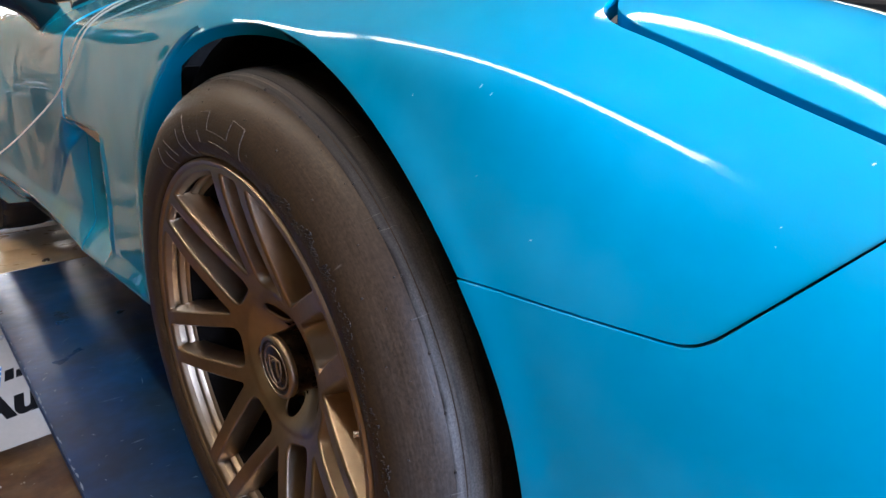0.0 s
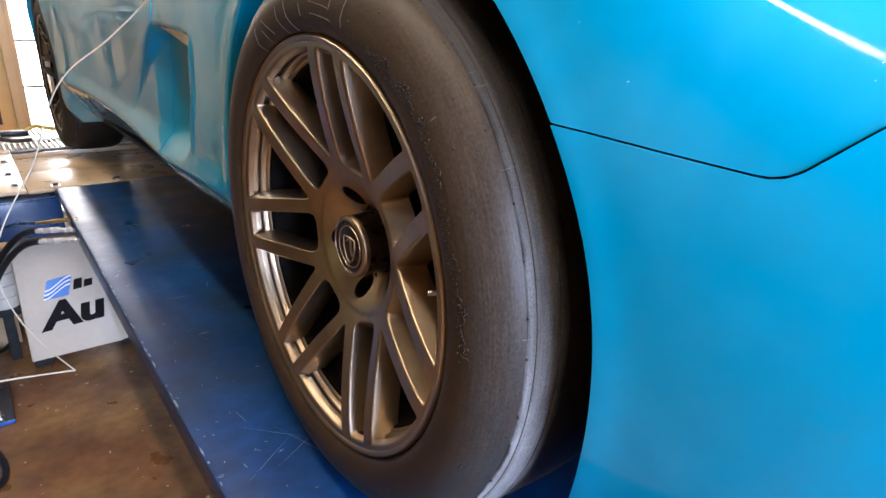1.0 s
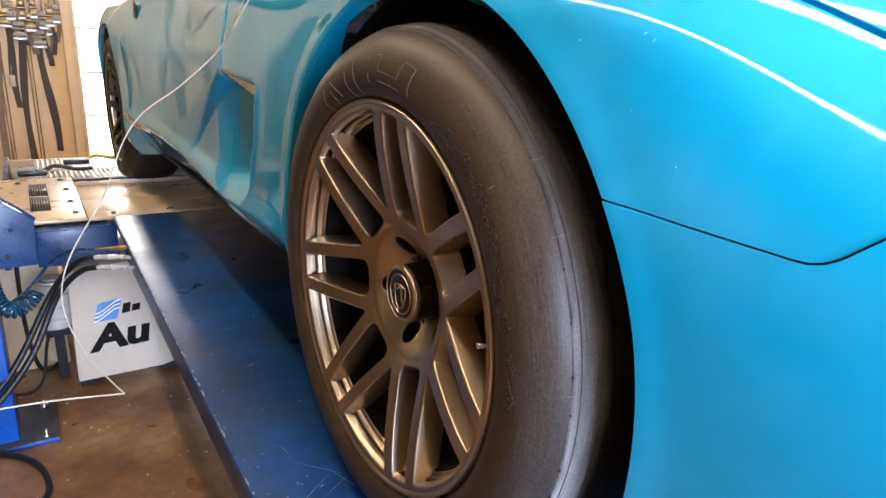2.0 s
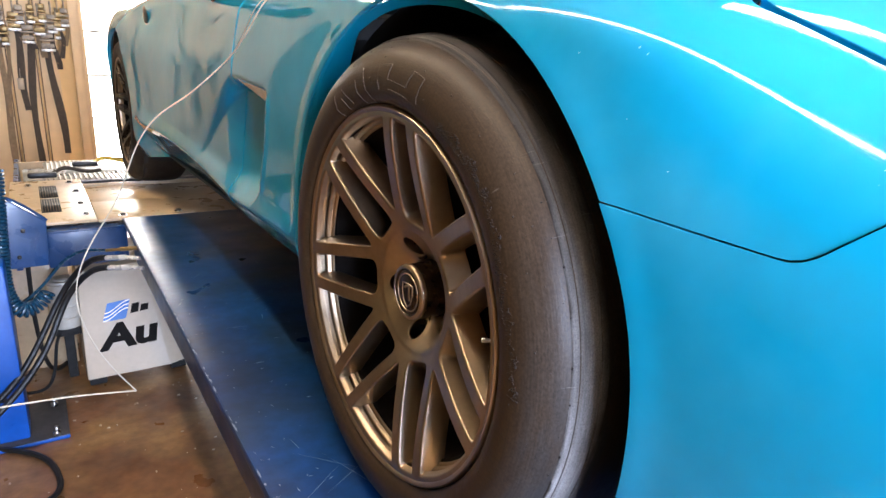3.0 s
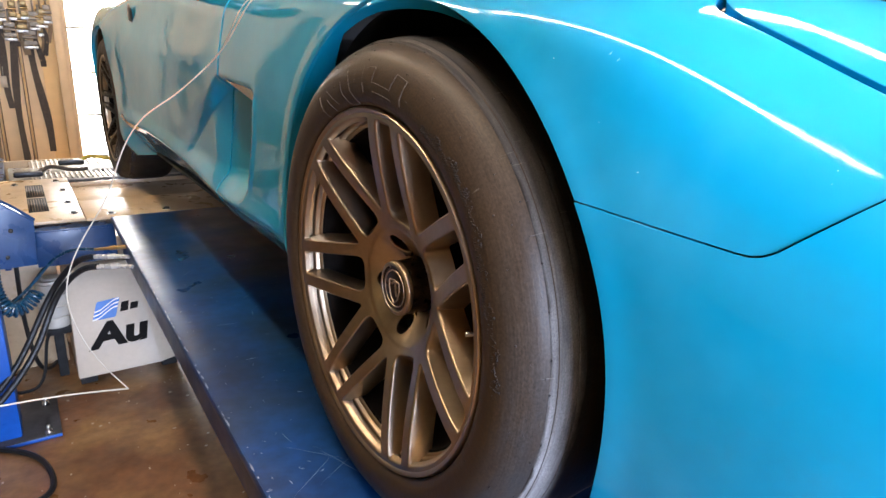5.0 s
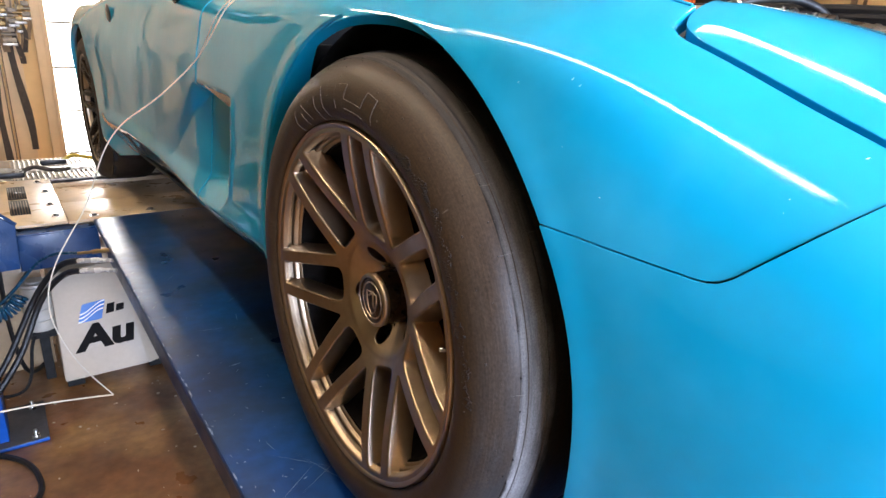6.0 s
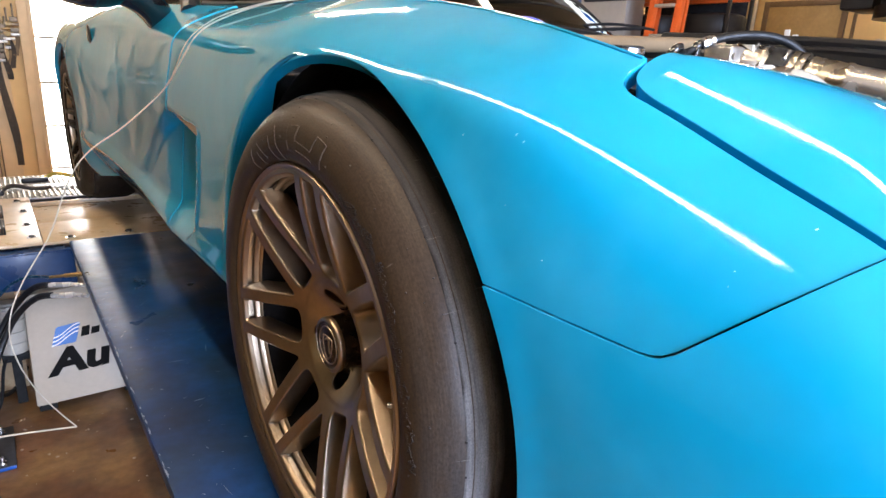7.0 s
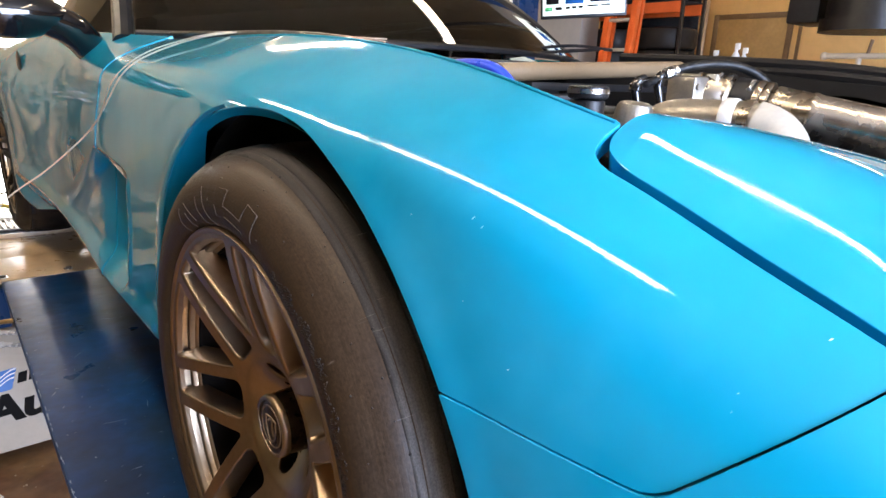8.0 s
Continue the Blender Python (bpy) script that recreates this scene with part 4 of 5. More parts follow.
    v, f, nn = clipped(plate, [-metal, holes], skirt=.033, mirror=out > 0, roll=.0036, flare=.0030, draft=lambda p: float(np.interp(math.hypot(p[1] - cy, p[2] - ZC), (.075, .085, .220, .231), (.0003, .0050, .0050, .0040))), deep=lambda p: float(np.interp(math.hypot(p[1] - cy, p[2] - ZC), (.222, .231), (1.0, .24))))
    # rear faces take the darker cap bronze, front ones the satin bronze
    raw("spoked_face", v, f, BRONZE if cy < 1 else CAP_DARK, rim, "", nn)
    # lug recesses and nuts are coloured black for the shade in them
    for q in range(5):
        th = radians(-28 + 72 * q)
        pc = (cx, cy - .0575 * math.sin(th), ZC + .0575 * math.cos(th))
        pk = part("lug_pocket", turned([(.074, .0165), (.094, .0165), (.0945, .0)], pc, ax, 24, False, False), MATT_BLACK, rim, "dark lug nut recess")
        part("lug_nut", rod(P(.078, .0575, th), P(.090, .0575, th), .0075, seg=6, bevel=.001), WHEEL_SHADE, pk)
    cap = part("centre_cap", turned([(.080, .0390), (.047, .0375), (.0415, .0368), (.0398, .0352), (.0396, .0325), (.0412, .0312), (.0416, .0300), (.0405, .0285), (.0408, .004)], c, ax, 64), CAP_DARK, rim, "dark round centre cap with a worn emblem", 50)
    part("cap_ring", turned([(.0480, .0378), (.0440, .0384), (.0405, .0376), (.0390, .0354), (.0390, .0328), (.0400, .0324)], c, ax, 64, False, False), BRONZE, cap, "", 60)
    part("cap_ring", turned([(.0406, .0268), (.0398, .0264), (.0398, .0250), (.0406, .0246)], c, ax, 56, False, False), BRONZE, cap)
    shield = [P(.0400, r, radians(d)) for d, r in ((-50, .017), (0, .0125), (50, .017), (95, .013), (150, .0165), (180, .021), (210, .0165), (265, .013), (310, .017))]
    part("emblem", merged(*[rod(p, q, .0011, seg=6) for p, q in zip(shield, shield[1:])], tube([P(.0402, .009, -.9), P(.0400, .010, .3), P(.0400, .004, 1.3), P(.0402, .012, 2.6)], .0015, 16, 6)), BRONZE, cap, "worn shield emblem")
    th = math.atan2(.192, .019)
    part("valve_stem", merged(rod(P(.030, .214, th), P(.019, .204, th), .0020, seg=10), rod(P(.020, .205, th), P(.0145, .200, th), .0028, seg=10, bevel=.0008)), STEEL, rim, "small bright valve stem")
    part("barrel_step", turned([(.019, .2305), (.0195, .2275), (.0215, .2262), (.027, .2252), (.0285, .2225), (.031, .2215)], c, ax, 112, False, False), BRONZE, rim, "", 50)
    # disc and barrel carry the shade behind the spokes in their colour
    part("brake_disc", turned([(.10, .07), (.10, .165), (.125, .165), (.125, .07)], c, ax, 64, True), WHEEL_SHADE, rim)
    part("barrel", turned([(.0312, .2214), (.033, .2190), (.056, .2142), (.10, .208), (.20, .206), (.21, .24), (.215, .24), (.213, .19), (.206, .19), (.150, .02)], c, ax, 80, False, False), WHEEL_SHADE, rim, "inner barrel, coloured near black for the shade behind the spokes")
    return rim


PHASE = radians(6.9)
wheel(0.0, 0.0, -1, PHASE, .333)
wheel(0.015, 2.655, -1, radians(20), .336)
wheel(2 * MID, 0.0, 1, PHASE, .333)
wheel(2 * MID - .015, 2.655, 1, radians(33), .336)

# engine parts in the open bay
def bay(name, bm, mat, label=""):
    return part(name, bm, mat, car, label)


AXIS = Vector((.23, -.96, -.18)).normalized()
START = Vector((.985, -.101, ZC + .370))


def on_pipe(d, profile, name, mat, label="", closed=False):
    bay(name, turned(profile, START + AXIS * d, AXIS, 44, closed), mat, label)


on_pipe(.0, [(-.005, .034), (.004, .0430), (.060, .0430), (.063, .0450), (.070, .0450), (.073, .0432), (.34, .0432), (.36, .040), (.36, .034)], "intake_pipe", ALUMINIUM, "polished aluminium intake pipe")
on_pipe(-.068, [(-.004, .036), (0, .0440), (.006, .0452), (.040, .0452), (.046, .0440), (.05, .036)], "pipe_coupler", SATIN_BLACK, "black pipe coupler with clamps")
for d in (-.088, -.030, -.016):
    on_pipe(d, [(0, .036), (0, .0462), (.003, .0472), (.009, .0472), (.012, .0462), (.012, .036)], "hose_clamp", ALUMINIUM, "", True)
for d in (-.084, -.025):
    side = START + AXIS * d + Vector((-.030, 0, .037))
    bay("clamp_screw", rod(side - Vector((.010, 0, .008)), side + Vector((.010, 0, .008)), .0045, seg=8, bevel=.001), STEEL)
bay("throttle_body", merged(box((.868, -.012, ZC + .325), (.922, .046, ZC + .424), .007), rod((.878, -.016, ZC + .405), (.878, -.010, ZC + .405), .006, seg=6), rod((.912, -.016, ZC + .405), (.912, -.010, ZC + .405), .006, seg=6)), CAST_ALU, "cast aluminium throttle body")
bay("gasket", box((.924, -.022, ZC + .330), (.935, .052, ZC + .429), .003), GREY_CAN, "pale gasket on the throttle body")
for y, z in ((-.010, .414), (.040, .414), (-.010, .345)):
    bay("gasket_bolt", rod((.934, y, ZC + z), (.941, y, ZC + z), .006, seg=6, bevel=.001), STEEL)
bay("pipe_neck", rod((.930, .020, ZC + .390), START + AXIS * -.080, .0425, seg=36, bevel=.004), ALUMINIUM)
bay("intake_elbow", tube([(.800, .030, ZC + .320), (.790, -.010, ZC + .346), (.796, -.070, ZC + .353), (.806, -.130, ZC + .353), (.816, -.172, ZC + .346), (.822, -.203, ZC + .318), (.824, -.212, ZC + .28)], .033, 36, 24), CAST_ALU, "cast aluminium elbow")
bay("elbow_sleeve", turned([(0, .033), (.001, .0362), (.005, .0372), (.019, .0372), (.023, .0362), (.024, .033)], (.802, -.106, ZC + .353), (.18, -.98, 0), 32), WHITE, "white sleeve on the elbow")
bay("elbow_clamp", turned([(0, .033), (0, .0362), (.016, .0362), (.016, .033)], (.807, -.136, ZC + .3525), (.2, -.98, -.04), 32, True), ALUMINIUM)
bay("pipe_wrap", tube([(.812, -.155, ZC + .351), (.817, -.178, ZC + .343), (.822, -.203, ZC + .318), (.824, -.212, ZC + .280)], .0372, 24, 24), GREY_CAN, "pale wrapped pipe end")
bay("bracket_cap", rod((.50, -.135, ZC + .34), (.50, -.14, ZC + .384), .030, .022, 28, .006), CAST_ALU, "pale metal cap")
bay("fluid_reservoir", merged(rod((.45, -.10, ZC + .29), (.45, -.10, ZC + .385), .020, .023, 28, .003), rod((.45, -.10, ZC + .386), (.45, -.10, ZC + .403), .0265, seg=28, bevel=.004)), SATIN_BLACK, "black round fluid reservoir with a screw cap")
bay("reservoir_band", turned([(0, .0266), (0, .0272), (.006, .0272), (.006, .0266)], (.45, -.10, ZC + .393), (0, 0, 1), 28, True), STEEL)
for k, (x, y, z) in enumerate(((.745, .030, .409), (.838, .046, .420))):
    bay("fuel_fitting", merged(rod((x + .012, y - .010, ZC + z - .075), (x, y, ZC + z - .012), .008, seg=12), rod((x, y, ZC + z - .016), (x + .004, y, ZC + z - .002), .0115, seg=6, bevel=.001), tube([(x, y, ZC + z - .006), (x + .006, y - .002, ZC + z + .003), (x + .018, y - .004, ZC + z + .006)], .0085, 12, 12)), GLOSS_BLACK, "black angled hose-end fitting")
bay("hose_nut", merged(rod((.850, .041, ZC + .425), (.868, .034, ZC + .432), .0115, seg=6, bevel=.001), rod((.866, .035, ZC + .431), (.874, .031, ZC + .434), .0100, seg=16)), STEEL, "bright hose-end nut")
bay("fuel_hose", tube([(.870, .033, ZC + .4325), (.892, .020, ZC + .440), (.925, .000, ZC + .446), (.960, -.022, ZC + .447), (.990, -.044, ZC + .440), (1.015, -.064, ZC + .424), (1.028, -.080, ZC + .400), (1.030, -.092, ZC + .370)], .0085, 60, 12), HOSE, "black braided hose in an arc")
bay("cross_hose", tube([(.755, .026, ZC + .415), (.790, .040, ZC + .407), (.815, .050, ZC + .408), (.842, .044, ZC + .418)], .007, 24, 10), HOSE)
bay("cowl_tube", rod((.72, .35, ZC + .420), (1.42, .35, ZC + .450), .0195, seg=28, bevel=.004), TAN_TUBE, "tan tube across the bay by the cowl")
bay("cowl_rail", box((.80, .325, ZC + .385), (1.35, .335, ZC + .402), .002), SATIN_BLACK)
bay("blue_hose", tube([(.255, .06, ZC + .400), (.262, -.02, ZC + .416), (.267, -.08, ZC + .420), (.270, -.115, ZC + .413), (.275, -.138, ZC + .392)], .0088, 30, 12), BLUE_SILICONE, "bright blue silicone hose")
bay("red_clip", rod((.2625, -.030, ZC + .4172), (.2635, -.042, ZC + .4182), .0102, seg=14), RED)
bay("engine_block", merged(box((.60, -.02, ZC + .05), (1.30, .75, ZC + .28), .03), box((.66, .0, ZC + .28), (.86, .70, ZC + .345), .02), box((1.04, .0, ZC + .28), (1.24, .70, ZC + .345), .02)), SATIN_BLACK, "dark engine with valve covers")
bay("battery_tray", box((.36, .42, ZC + .2), (.56, .70, ZC + .36), .012), SATIN_BLACK)
bay("wiring_loom", tube([(.36, -.05, ZC + .33), (.42, .05, ZC + .36), (.50, .10, ZC + .37), (.62, .06, ZC + .38), (.72, .10, ZC + .37)], .008, 30, 8), HOSE)

# ---- the drive-on ramp and roller bed ----
tilt = Matrix.Translation((-.124, .4, 0)) @ pose(0, 0, 0, 0, 0, -.55) @ Matrix.Translation((.124, -.4, 0))
ramp = thing("drive_on_ramp", .16, .4, 0, "scratched dark blue steel drive-on ramp under the car", "ramp")
part("deck", box((-.124, -1.6, RAMP - .022), (.46, 1.885, RAMP), .006, tilt), RAMP_BLUE, ramp, "blue painted steel deck with scratches")
part("side_channel", box((-.095, -1.58, RAMP - .16), (-.085, 1.87, RAMP - .022), .002, tilt), RAMP_BLUE, ramp)
part("side_channel", box((.42, -1.58, RAMP - .16), (.43, 1.87, RAMP - .022), .002, tilt), RAMP_BLUE, ramp)
for y in (-1.4, -.3, .75, 1.75):
    part("cross_beam", box((-.084, y - .03, RAMP - .14), (.419, y + .03, RAMP - .03), .003, tilt), RAMP_BLUE, ramp)
for y in (-1.35, 1.2):
    part("leg", box((.25, y - .05, 0), (.35, y + .05, RAMP - .14), .004, tilt), RAMP_BLUE, ramp)
far = thing("drive_on_ramp", 1.75, .4, 0, "dark blue steel ramp under the car's far wheels", "ramp")
part("deck", box((1.45, -1.6, RAMP - .022), (2.03, 1.885, RAMP), .006), RAMP_BLUE, far)
part("side_channel", box((1.47, -1.58, RAMP - .16), (1.48, 1.87, RAMP - .022), .002), RAMP_BLUE, far)
for y in (-1.35, 1.2):
    part("leg", box((1.65, y - .05, 0), (1.75, y + .05, RAMP - .022), .004), RAMP_BLUE, far)
rr = random.Random(3)
bm = bmesh.new()
for i in range(150):
    y = rr.uniform(-.2, 1.5)
    x = -.118 + (rr.random() ** 1.3) * .34
    l, a = rr.uniform(.001, .006) if rr.random() < .9 else rr.uniform(.01, .03), rr.uniform(0, math.pi)
    w = rr.uniform(.0004, .0012)
    dx, dy = l * math.cos(a), l * math.sin(a)
    nx, ny = -w * math.sin(a), w * math.cos(a)
    z = RAMP + .0006 + i * 2e-6
    bm.faces.new([bm.verts.new(tilt @ Vector(p)) for p in ((x - dx, y - dy, z), (x + nx, y + ny, z), (x + dx, y + dy, z), (x - nx, y - ny, z))])
for i in range(70):     # worn bright edge
    y = rr.uniform(-.3, 1.8)
    l, w = rr.uniform(.003, .016), rr.uniform(.0006, .0018)
    x = -.1205 + rr.uniform(-.001, .0015)
    z = RAMP + .0012 + i * 2e-6
    bm.faces.new([bm.verts.new(tilt @ Vector(p)) for p in ((x, y - l, z), (x + w, y, z), (x, y + l, z), (x - w, y, z))])
tagged(part("scratch_wear", bm, SCRATCH, ramp, "pale scratches and chips in the paint"), kind="stuff")
for i, (x0, y0, x1, y1) in enumerate(((-.06, .18, .02, .09), (-.02, .16, .03, .02), (-.05, .06, .04, .11), (.00, .12, -.10, .05), (.02, .10, .10, .20))):
    d = Vector((x1 - x0, y1 - y0, 0)).normalized().cross(Vector((0, 0, 1))) * .00032
    bm = bmesh.new()
    bm.faces.new([bm.verts.new(Vector((x, y, RAMP + .0011 + i * 1e-5)) + o) for x, y, o in ((x0, y0, Vector()), ((x0 + x1) / 2, (y0 + y1) / 2, d), (x1, y1, Vector()), ((x0 + x1) / 2, (y0 + y1) / 2, -d))])
    part("scratch", bm, SCRATCH, ramp)

dyno = thing("roller_bed", .2, 2.5, 0, "tan plated roller bed under the rear wheel", "dynamometer")
part("side_plate", box((-.47, 1.90, RAMP - .012), (-.19, 2.74, RAMP), .003), DYNO_TAN, dyno)
part("front_plate", box((-.188, 1.89, RAMP - .012), (.55, 2.20, RAMP), .003), DYNO_TAN, dyno)
part("low_plate", box((-.188, 2.20, RAMP - .030), (.55, 2.60, RAMP - .018), .003), DYNO_TAN, dyno)
part("lip", box((-.188, 2.60, RAMP - .03), (.55, 2.615, RAMP), .002), DYNO_TAN, dyno)
part("bed_frame", merged(box((-.46, 1.905, RAMP - .17), (-.44, 3.5, RAMP - .013), .003), box((-.44, 2.735, RAMP - .17), (1.9, 2.75, RAMP - .035), .003)), POST_BLUE, dyno)
part("side_panel", box((-.95, 2.14, 0), (-.30, 2.155, RAMP - .172), .003), DYNO_TAN, dyno)
part("skirt_plate", box((-.46, 3.36, RAMP - .3), (1.9, 3.38, RAMP - .01), .003), DYNO_TAN, dyno)
part("roller", rod((-.42, 2.98, RAMP - .125), (1.85, 2.98, RAMP - .125), .135, seg=64), KNURL, dyno, "knurled steel roller")
part("roller", rod((-.42, 3.22, RAMP - .125), (1.85, 3.22, RAMP - .125), .10, seg=64), KNURL, dyno, "knurled steel roller")
part("tread_plate", box((-.33, 2.76, RAMP - .02), (.9, 3.34, RAMP - .012), .002), CAST_ALU, dyno)
for i in range(26):
    x = -.32 + i * .022
    part("tread_rib", box((x, 2.77, RAMP - .0118), (x + .010, 3.33, RAMP - .003), .003), CAST_ALU, dyno)
for y0 in (2.06, 2.335):
    gr = part("vent_grille", box((-.362, y0, RAMP + .0004), (-.296, y0 + .255, RAMP + .0015)), MATT_BLACK, dyno, "dark slotted vent")
    for k in range(7):
        part("slat", box((-.359 + k * .009, y0 + .006, RAMP + .0016), (-.3565 + k * .009, y0 + .249, RAMP + .003)), BROWN_TRIM, gr)
for x, y in ((-.22, 1.99), (-.225, 2.19), (-.225, 2.44), (-.40, 2.0), (-.40, 2.62), (-.24, 2.66), (-.10, 1.93), (.1, 1.93)):
    b = part("bolt", rod((x, y, RAMP), (x, y, RAMP + .008), .010, seg=6), IRON, dyno)
    part("washer", rod((x, y, RAMP), (x, y, RAMP + .002), .016, seg=18), STEEL, b)

frame_post = thing("support_frame", -.50, 1.65, 0, "bright blue steel support frame bolted to the floor", "frame")
part("beam", box((-.36, 1.86, RAMP - .16), (-.10, 1.94, RAMP - .025), .004), POST_BLUE, frame_post)
part("beam_flange", box((-.365, 1.852, RAMP - .030), (-.10, 1.948, RAMP - .022), .002), POST_BLUE, frame_post)
part("gusset", slab([(-.72, RAMP + .13), (-.455, RAMP + .128), (-.352, RAMP + .045), (-.360, RAMP - .108), (-.72, RAMP - .115)], "y", 1.735, 1.765, .003), POST_BLUE, frame_post)
part("gusset_flange", tube([(-.72, 1.75, RAMP + .132), (-.455, 1.75, RAMP + .130), (-.350, 1.75, RAMP + .046)], .005, 40, 6), POST_BLUE, frame_post)
part("arm", box((-.44, 1.765, RAMP - .10), (-.36, 1.86, RAMP + .02), .004), POST_BLUE, frame_post)
part("post", box((-.66, 1.58, .012), (-.480, 1.734, RAMP - .05), .006), BRIGHT_BLUE, frame_post)
fp = part("foot_plate", box((-.72, 1.546, 0), (-.368, 1.815, .014), .002), PLATE_DARK, frame_post, "dark worn foot plate")
part("plate_edge", box((-.72, 1.540, .001), (-.368, 1.5455, .013), .002), BRIGHT_BLUE, fp, "blue painted edge")
for x, y in ((-.405, 1.56), (-.405, 1.77)):
    part("anchor_bolt", merged(rod((x, y, .014), (x, y, .026), .013, seg=6), rod((x, y, .02), (x, y, .045), .006, seg=10)), STEEL, fp)
for x, z in ((-.42, RAMP + .02), (-.44, RAMP - .07), (-.56, .60)):
    part("bolt", rod((x, 1.735, z), (x, 1.728, z), .007, seg=6), IRON, frame_post)
for x, z in ((-.535, .17), (-.53, .45)):
    part("hole_plug", rod((x, 1.5805, z), (x, 1.579, z), .010, seg=14), MATT_BLACK, frame_post)

# ---- the cream control cabinet behind the ramp ----
cab = thing("control_cabinet", -.10, 2.0, 0, "cream metal control cabinet with a blue logo, standing on the floor", "cabinet")
LEAN_Y = .36     # the front leans back with height


def on_front(x, z, d=0.0):
    return Vector((x, 1.86 + LEAN_Y * (z - .04) - d, z))


bm = bmesh.new()
A = [on_front(-.287, .04), on_front(.012, .04), on_front(-.040, .455), on_front(-.278, .440)]
B = [on_front(.10, .04) + Vector((0, .035, 0)), on_front(.10, .455) + Vector((0, .05, 0))]
C = [Vector((-.287, 2.42, .04)), Vector((.10, 2.42, .04)), Vector((.10, 2.42, .455)), Vector((-.278, 2.42, .44))]
va, vb, vc = ([bm.verts.new(p) for p in q] for q in (A, B, C))
for q in ((va[0], va[1], va[2], va[3]), (va[1], vb[0], vb[1], va[2]), (va[3], va[2], vb[1], vc[2], vc[3]), (va[0], va[3], vc[3], vc[0]), (vb[0], vc[1], vc[2], vb[1]), (vc[0], vc[3], vc[2], vc[1]), (va[0], vc[0], vc[1], vb[0], va[1])):
    bm.faces.new(q)
bmesh.ops.bevel(bm, geom=list(bm.edges), offset=.004, segments=2, affect="EDGES", profile=0.5)
part("cabinet_body", bm, CREAM, cab)
for x, y in ((-.25, 1.92), (.05, 1.93), (-.25, 2.36), (.05, 2.36)):
    part("foot", box((x - .03, y - .03, 0), (x + .03, y + .03, .042), .004), MATT_BLACK, cab)


def on_plate(name, outline, mat, d):
    bm = bmesh.new()
    bm.faces.new([bm.verts.new(on_front(x, z, d)) for x, z in outline])
    return part(name, bm, mat, cab)


def plate_point(u, v):
    """A point of the logo's slanted square."""
    return (-.213 + .088 * u + .022 * v, .240 + .072 * v + .008 * u)


outline = []
for cu, cv, a0 in ((.10, .12, 180), (.90, .06, 270), (.92, .90, 0), (.12, .90, 90)):
    for k in range(5):
        a = radians(a0 + k * 22.5)
        outline.append(plate_point(cu + .08 * math.cos(a), cv + .08 * math.sin(a)))
on_plate("logo", outline, LOGO_BLUE, .0012)
for v0 in (.30, .50, .70):
    up = [plate_point(u, v0 + .44 * (smooth(.1, .9, np.array(u)) - .5) + .035) for u in np.linspace(.02, .98, 14)]
    dn = [plate_point(u, v0 + .44 * (smooth(.1, .9, np.array(u)) - .5) - .035) for u in np.linspace(.98, .02, 14)]
    on_plate("logo_stripe", up + dn, WHITE, .0020)
on_plate("print_bar", [(-.110, .262), (-.080, .264), (-.072, .300), (-.100, .298)], INK, .0012)
on_plate("print_bar", [(-.074, .265), (-.044, .267), (-.038, .292), (-.067, .291)], INK, .0012)
txt = bpy.data.curves.new("lettering", "FONT")
txt.body, txt.size, txt.extrude, txt.offset = "Au", .150, .0004, .0068
tob = new("tmp_text", txt)
dg = bpy.context.evaluated_depsgraph_get()
tme = bpy.data.meshes.new_from_object(tob.evaluated_get(dg))
bpy.data.objects.remove(tob)
for v in tme.vertices:
    x, z = v.co.x, v.co.y
    v.co = on_front(-.226 + x * 1.16 + .16 * z, .141 + z * .84 + .045 * x, .0016 + v.co.z) - AT[cab.name]
finish("lettering", tme, INK, cab, "bold black lettering")

can = thing("canister_stack", -.338, 2.02, .0, "grey ribbed metal canister standing behind the hoses", "canister")
ribs = [(.222, 0), (.222, .050)]
for k in range(4):
    ribs += [(.228 + k * .046, .054), (.264 + k * .046, .054), (.267 + k * .046, .049), (.271 + k * .046, .049)]
part("canister", turned(ribs + [(.408, .054), (.416, .052), (.416, .044), (.411, .042), (.411, 0)], (-.328, 2.02, 0), (0, 0, 1), 36), GREY_CAN, can, "", 30)
part("lid", turned([(.4112, .0), (.4112, .030), (.419, .030), (.422, .026), (.422, 0)], (-.328, 2.02, 0), (0, 0, 1), 28), GREY_CAN, can)
part("stand", merged(box((-.372, 1.98, .19), (-.284, 2.06, .221), .004), box((-.345, 2.0, 0), (-.311, 2.04, .19), .004)), MATT_BLACK, can)

# hoses from the ramp's edge
for k, (y, z, dx) in enumerate(((1.42, .645, .0), (1.36, .630, .012))):
    h = thing("hydraulic_hose", -.14, y, z, "black hydraulic hose with bright crimped fittings at the ramp", "hose", "ramp hoses")
    a = Vector((-.115, y, z + .005))
    part("hose", tube([(-.205, y + .08, z - .005), (-.25, y + .18, z - .045), (-.32, y + .24, z - .14), (-.40 + dx, y + .22, z - .28), (-.50, y + .16, z - .42), (-.62, y + .10, z - .50), (-.85, y + .05, z - .56)], .010, 60, 10), HOSE, h)
    part("fitting", merged(rod(a, a + Vector((-.035, .032, -.002)), .0068, seg=6), rod(a + Vector((-.035, .032, -.002)), a + Vector((-.09, .075, -.010)), .0085, seg=16, bevel=.0015)), ZINC, h, "bright crimped hose fitting")
air = thing("air_line", -.13, 1.50, .66, "thin dark blue air line with a brass fitting", "hose")
part("line", tube([(-.20, 1.53, .655), (-.26, 1.62, .635), (-.32, 1.70, .58), (-.40, 1.74, .48), (-.47, 1.74, .42)], .005, 40, 8), COIL_BLUE, air)
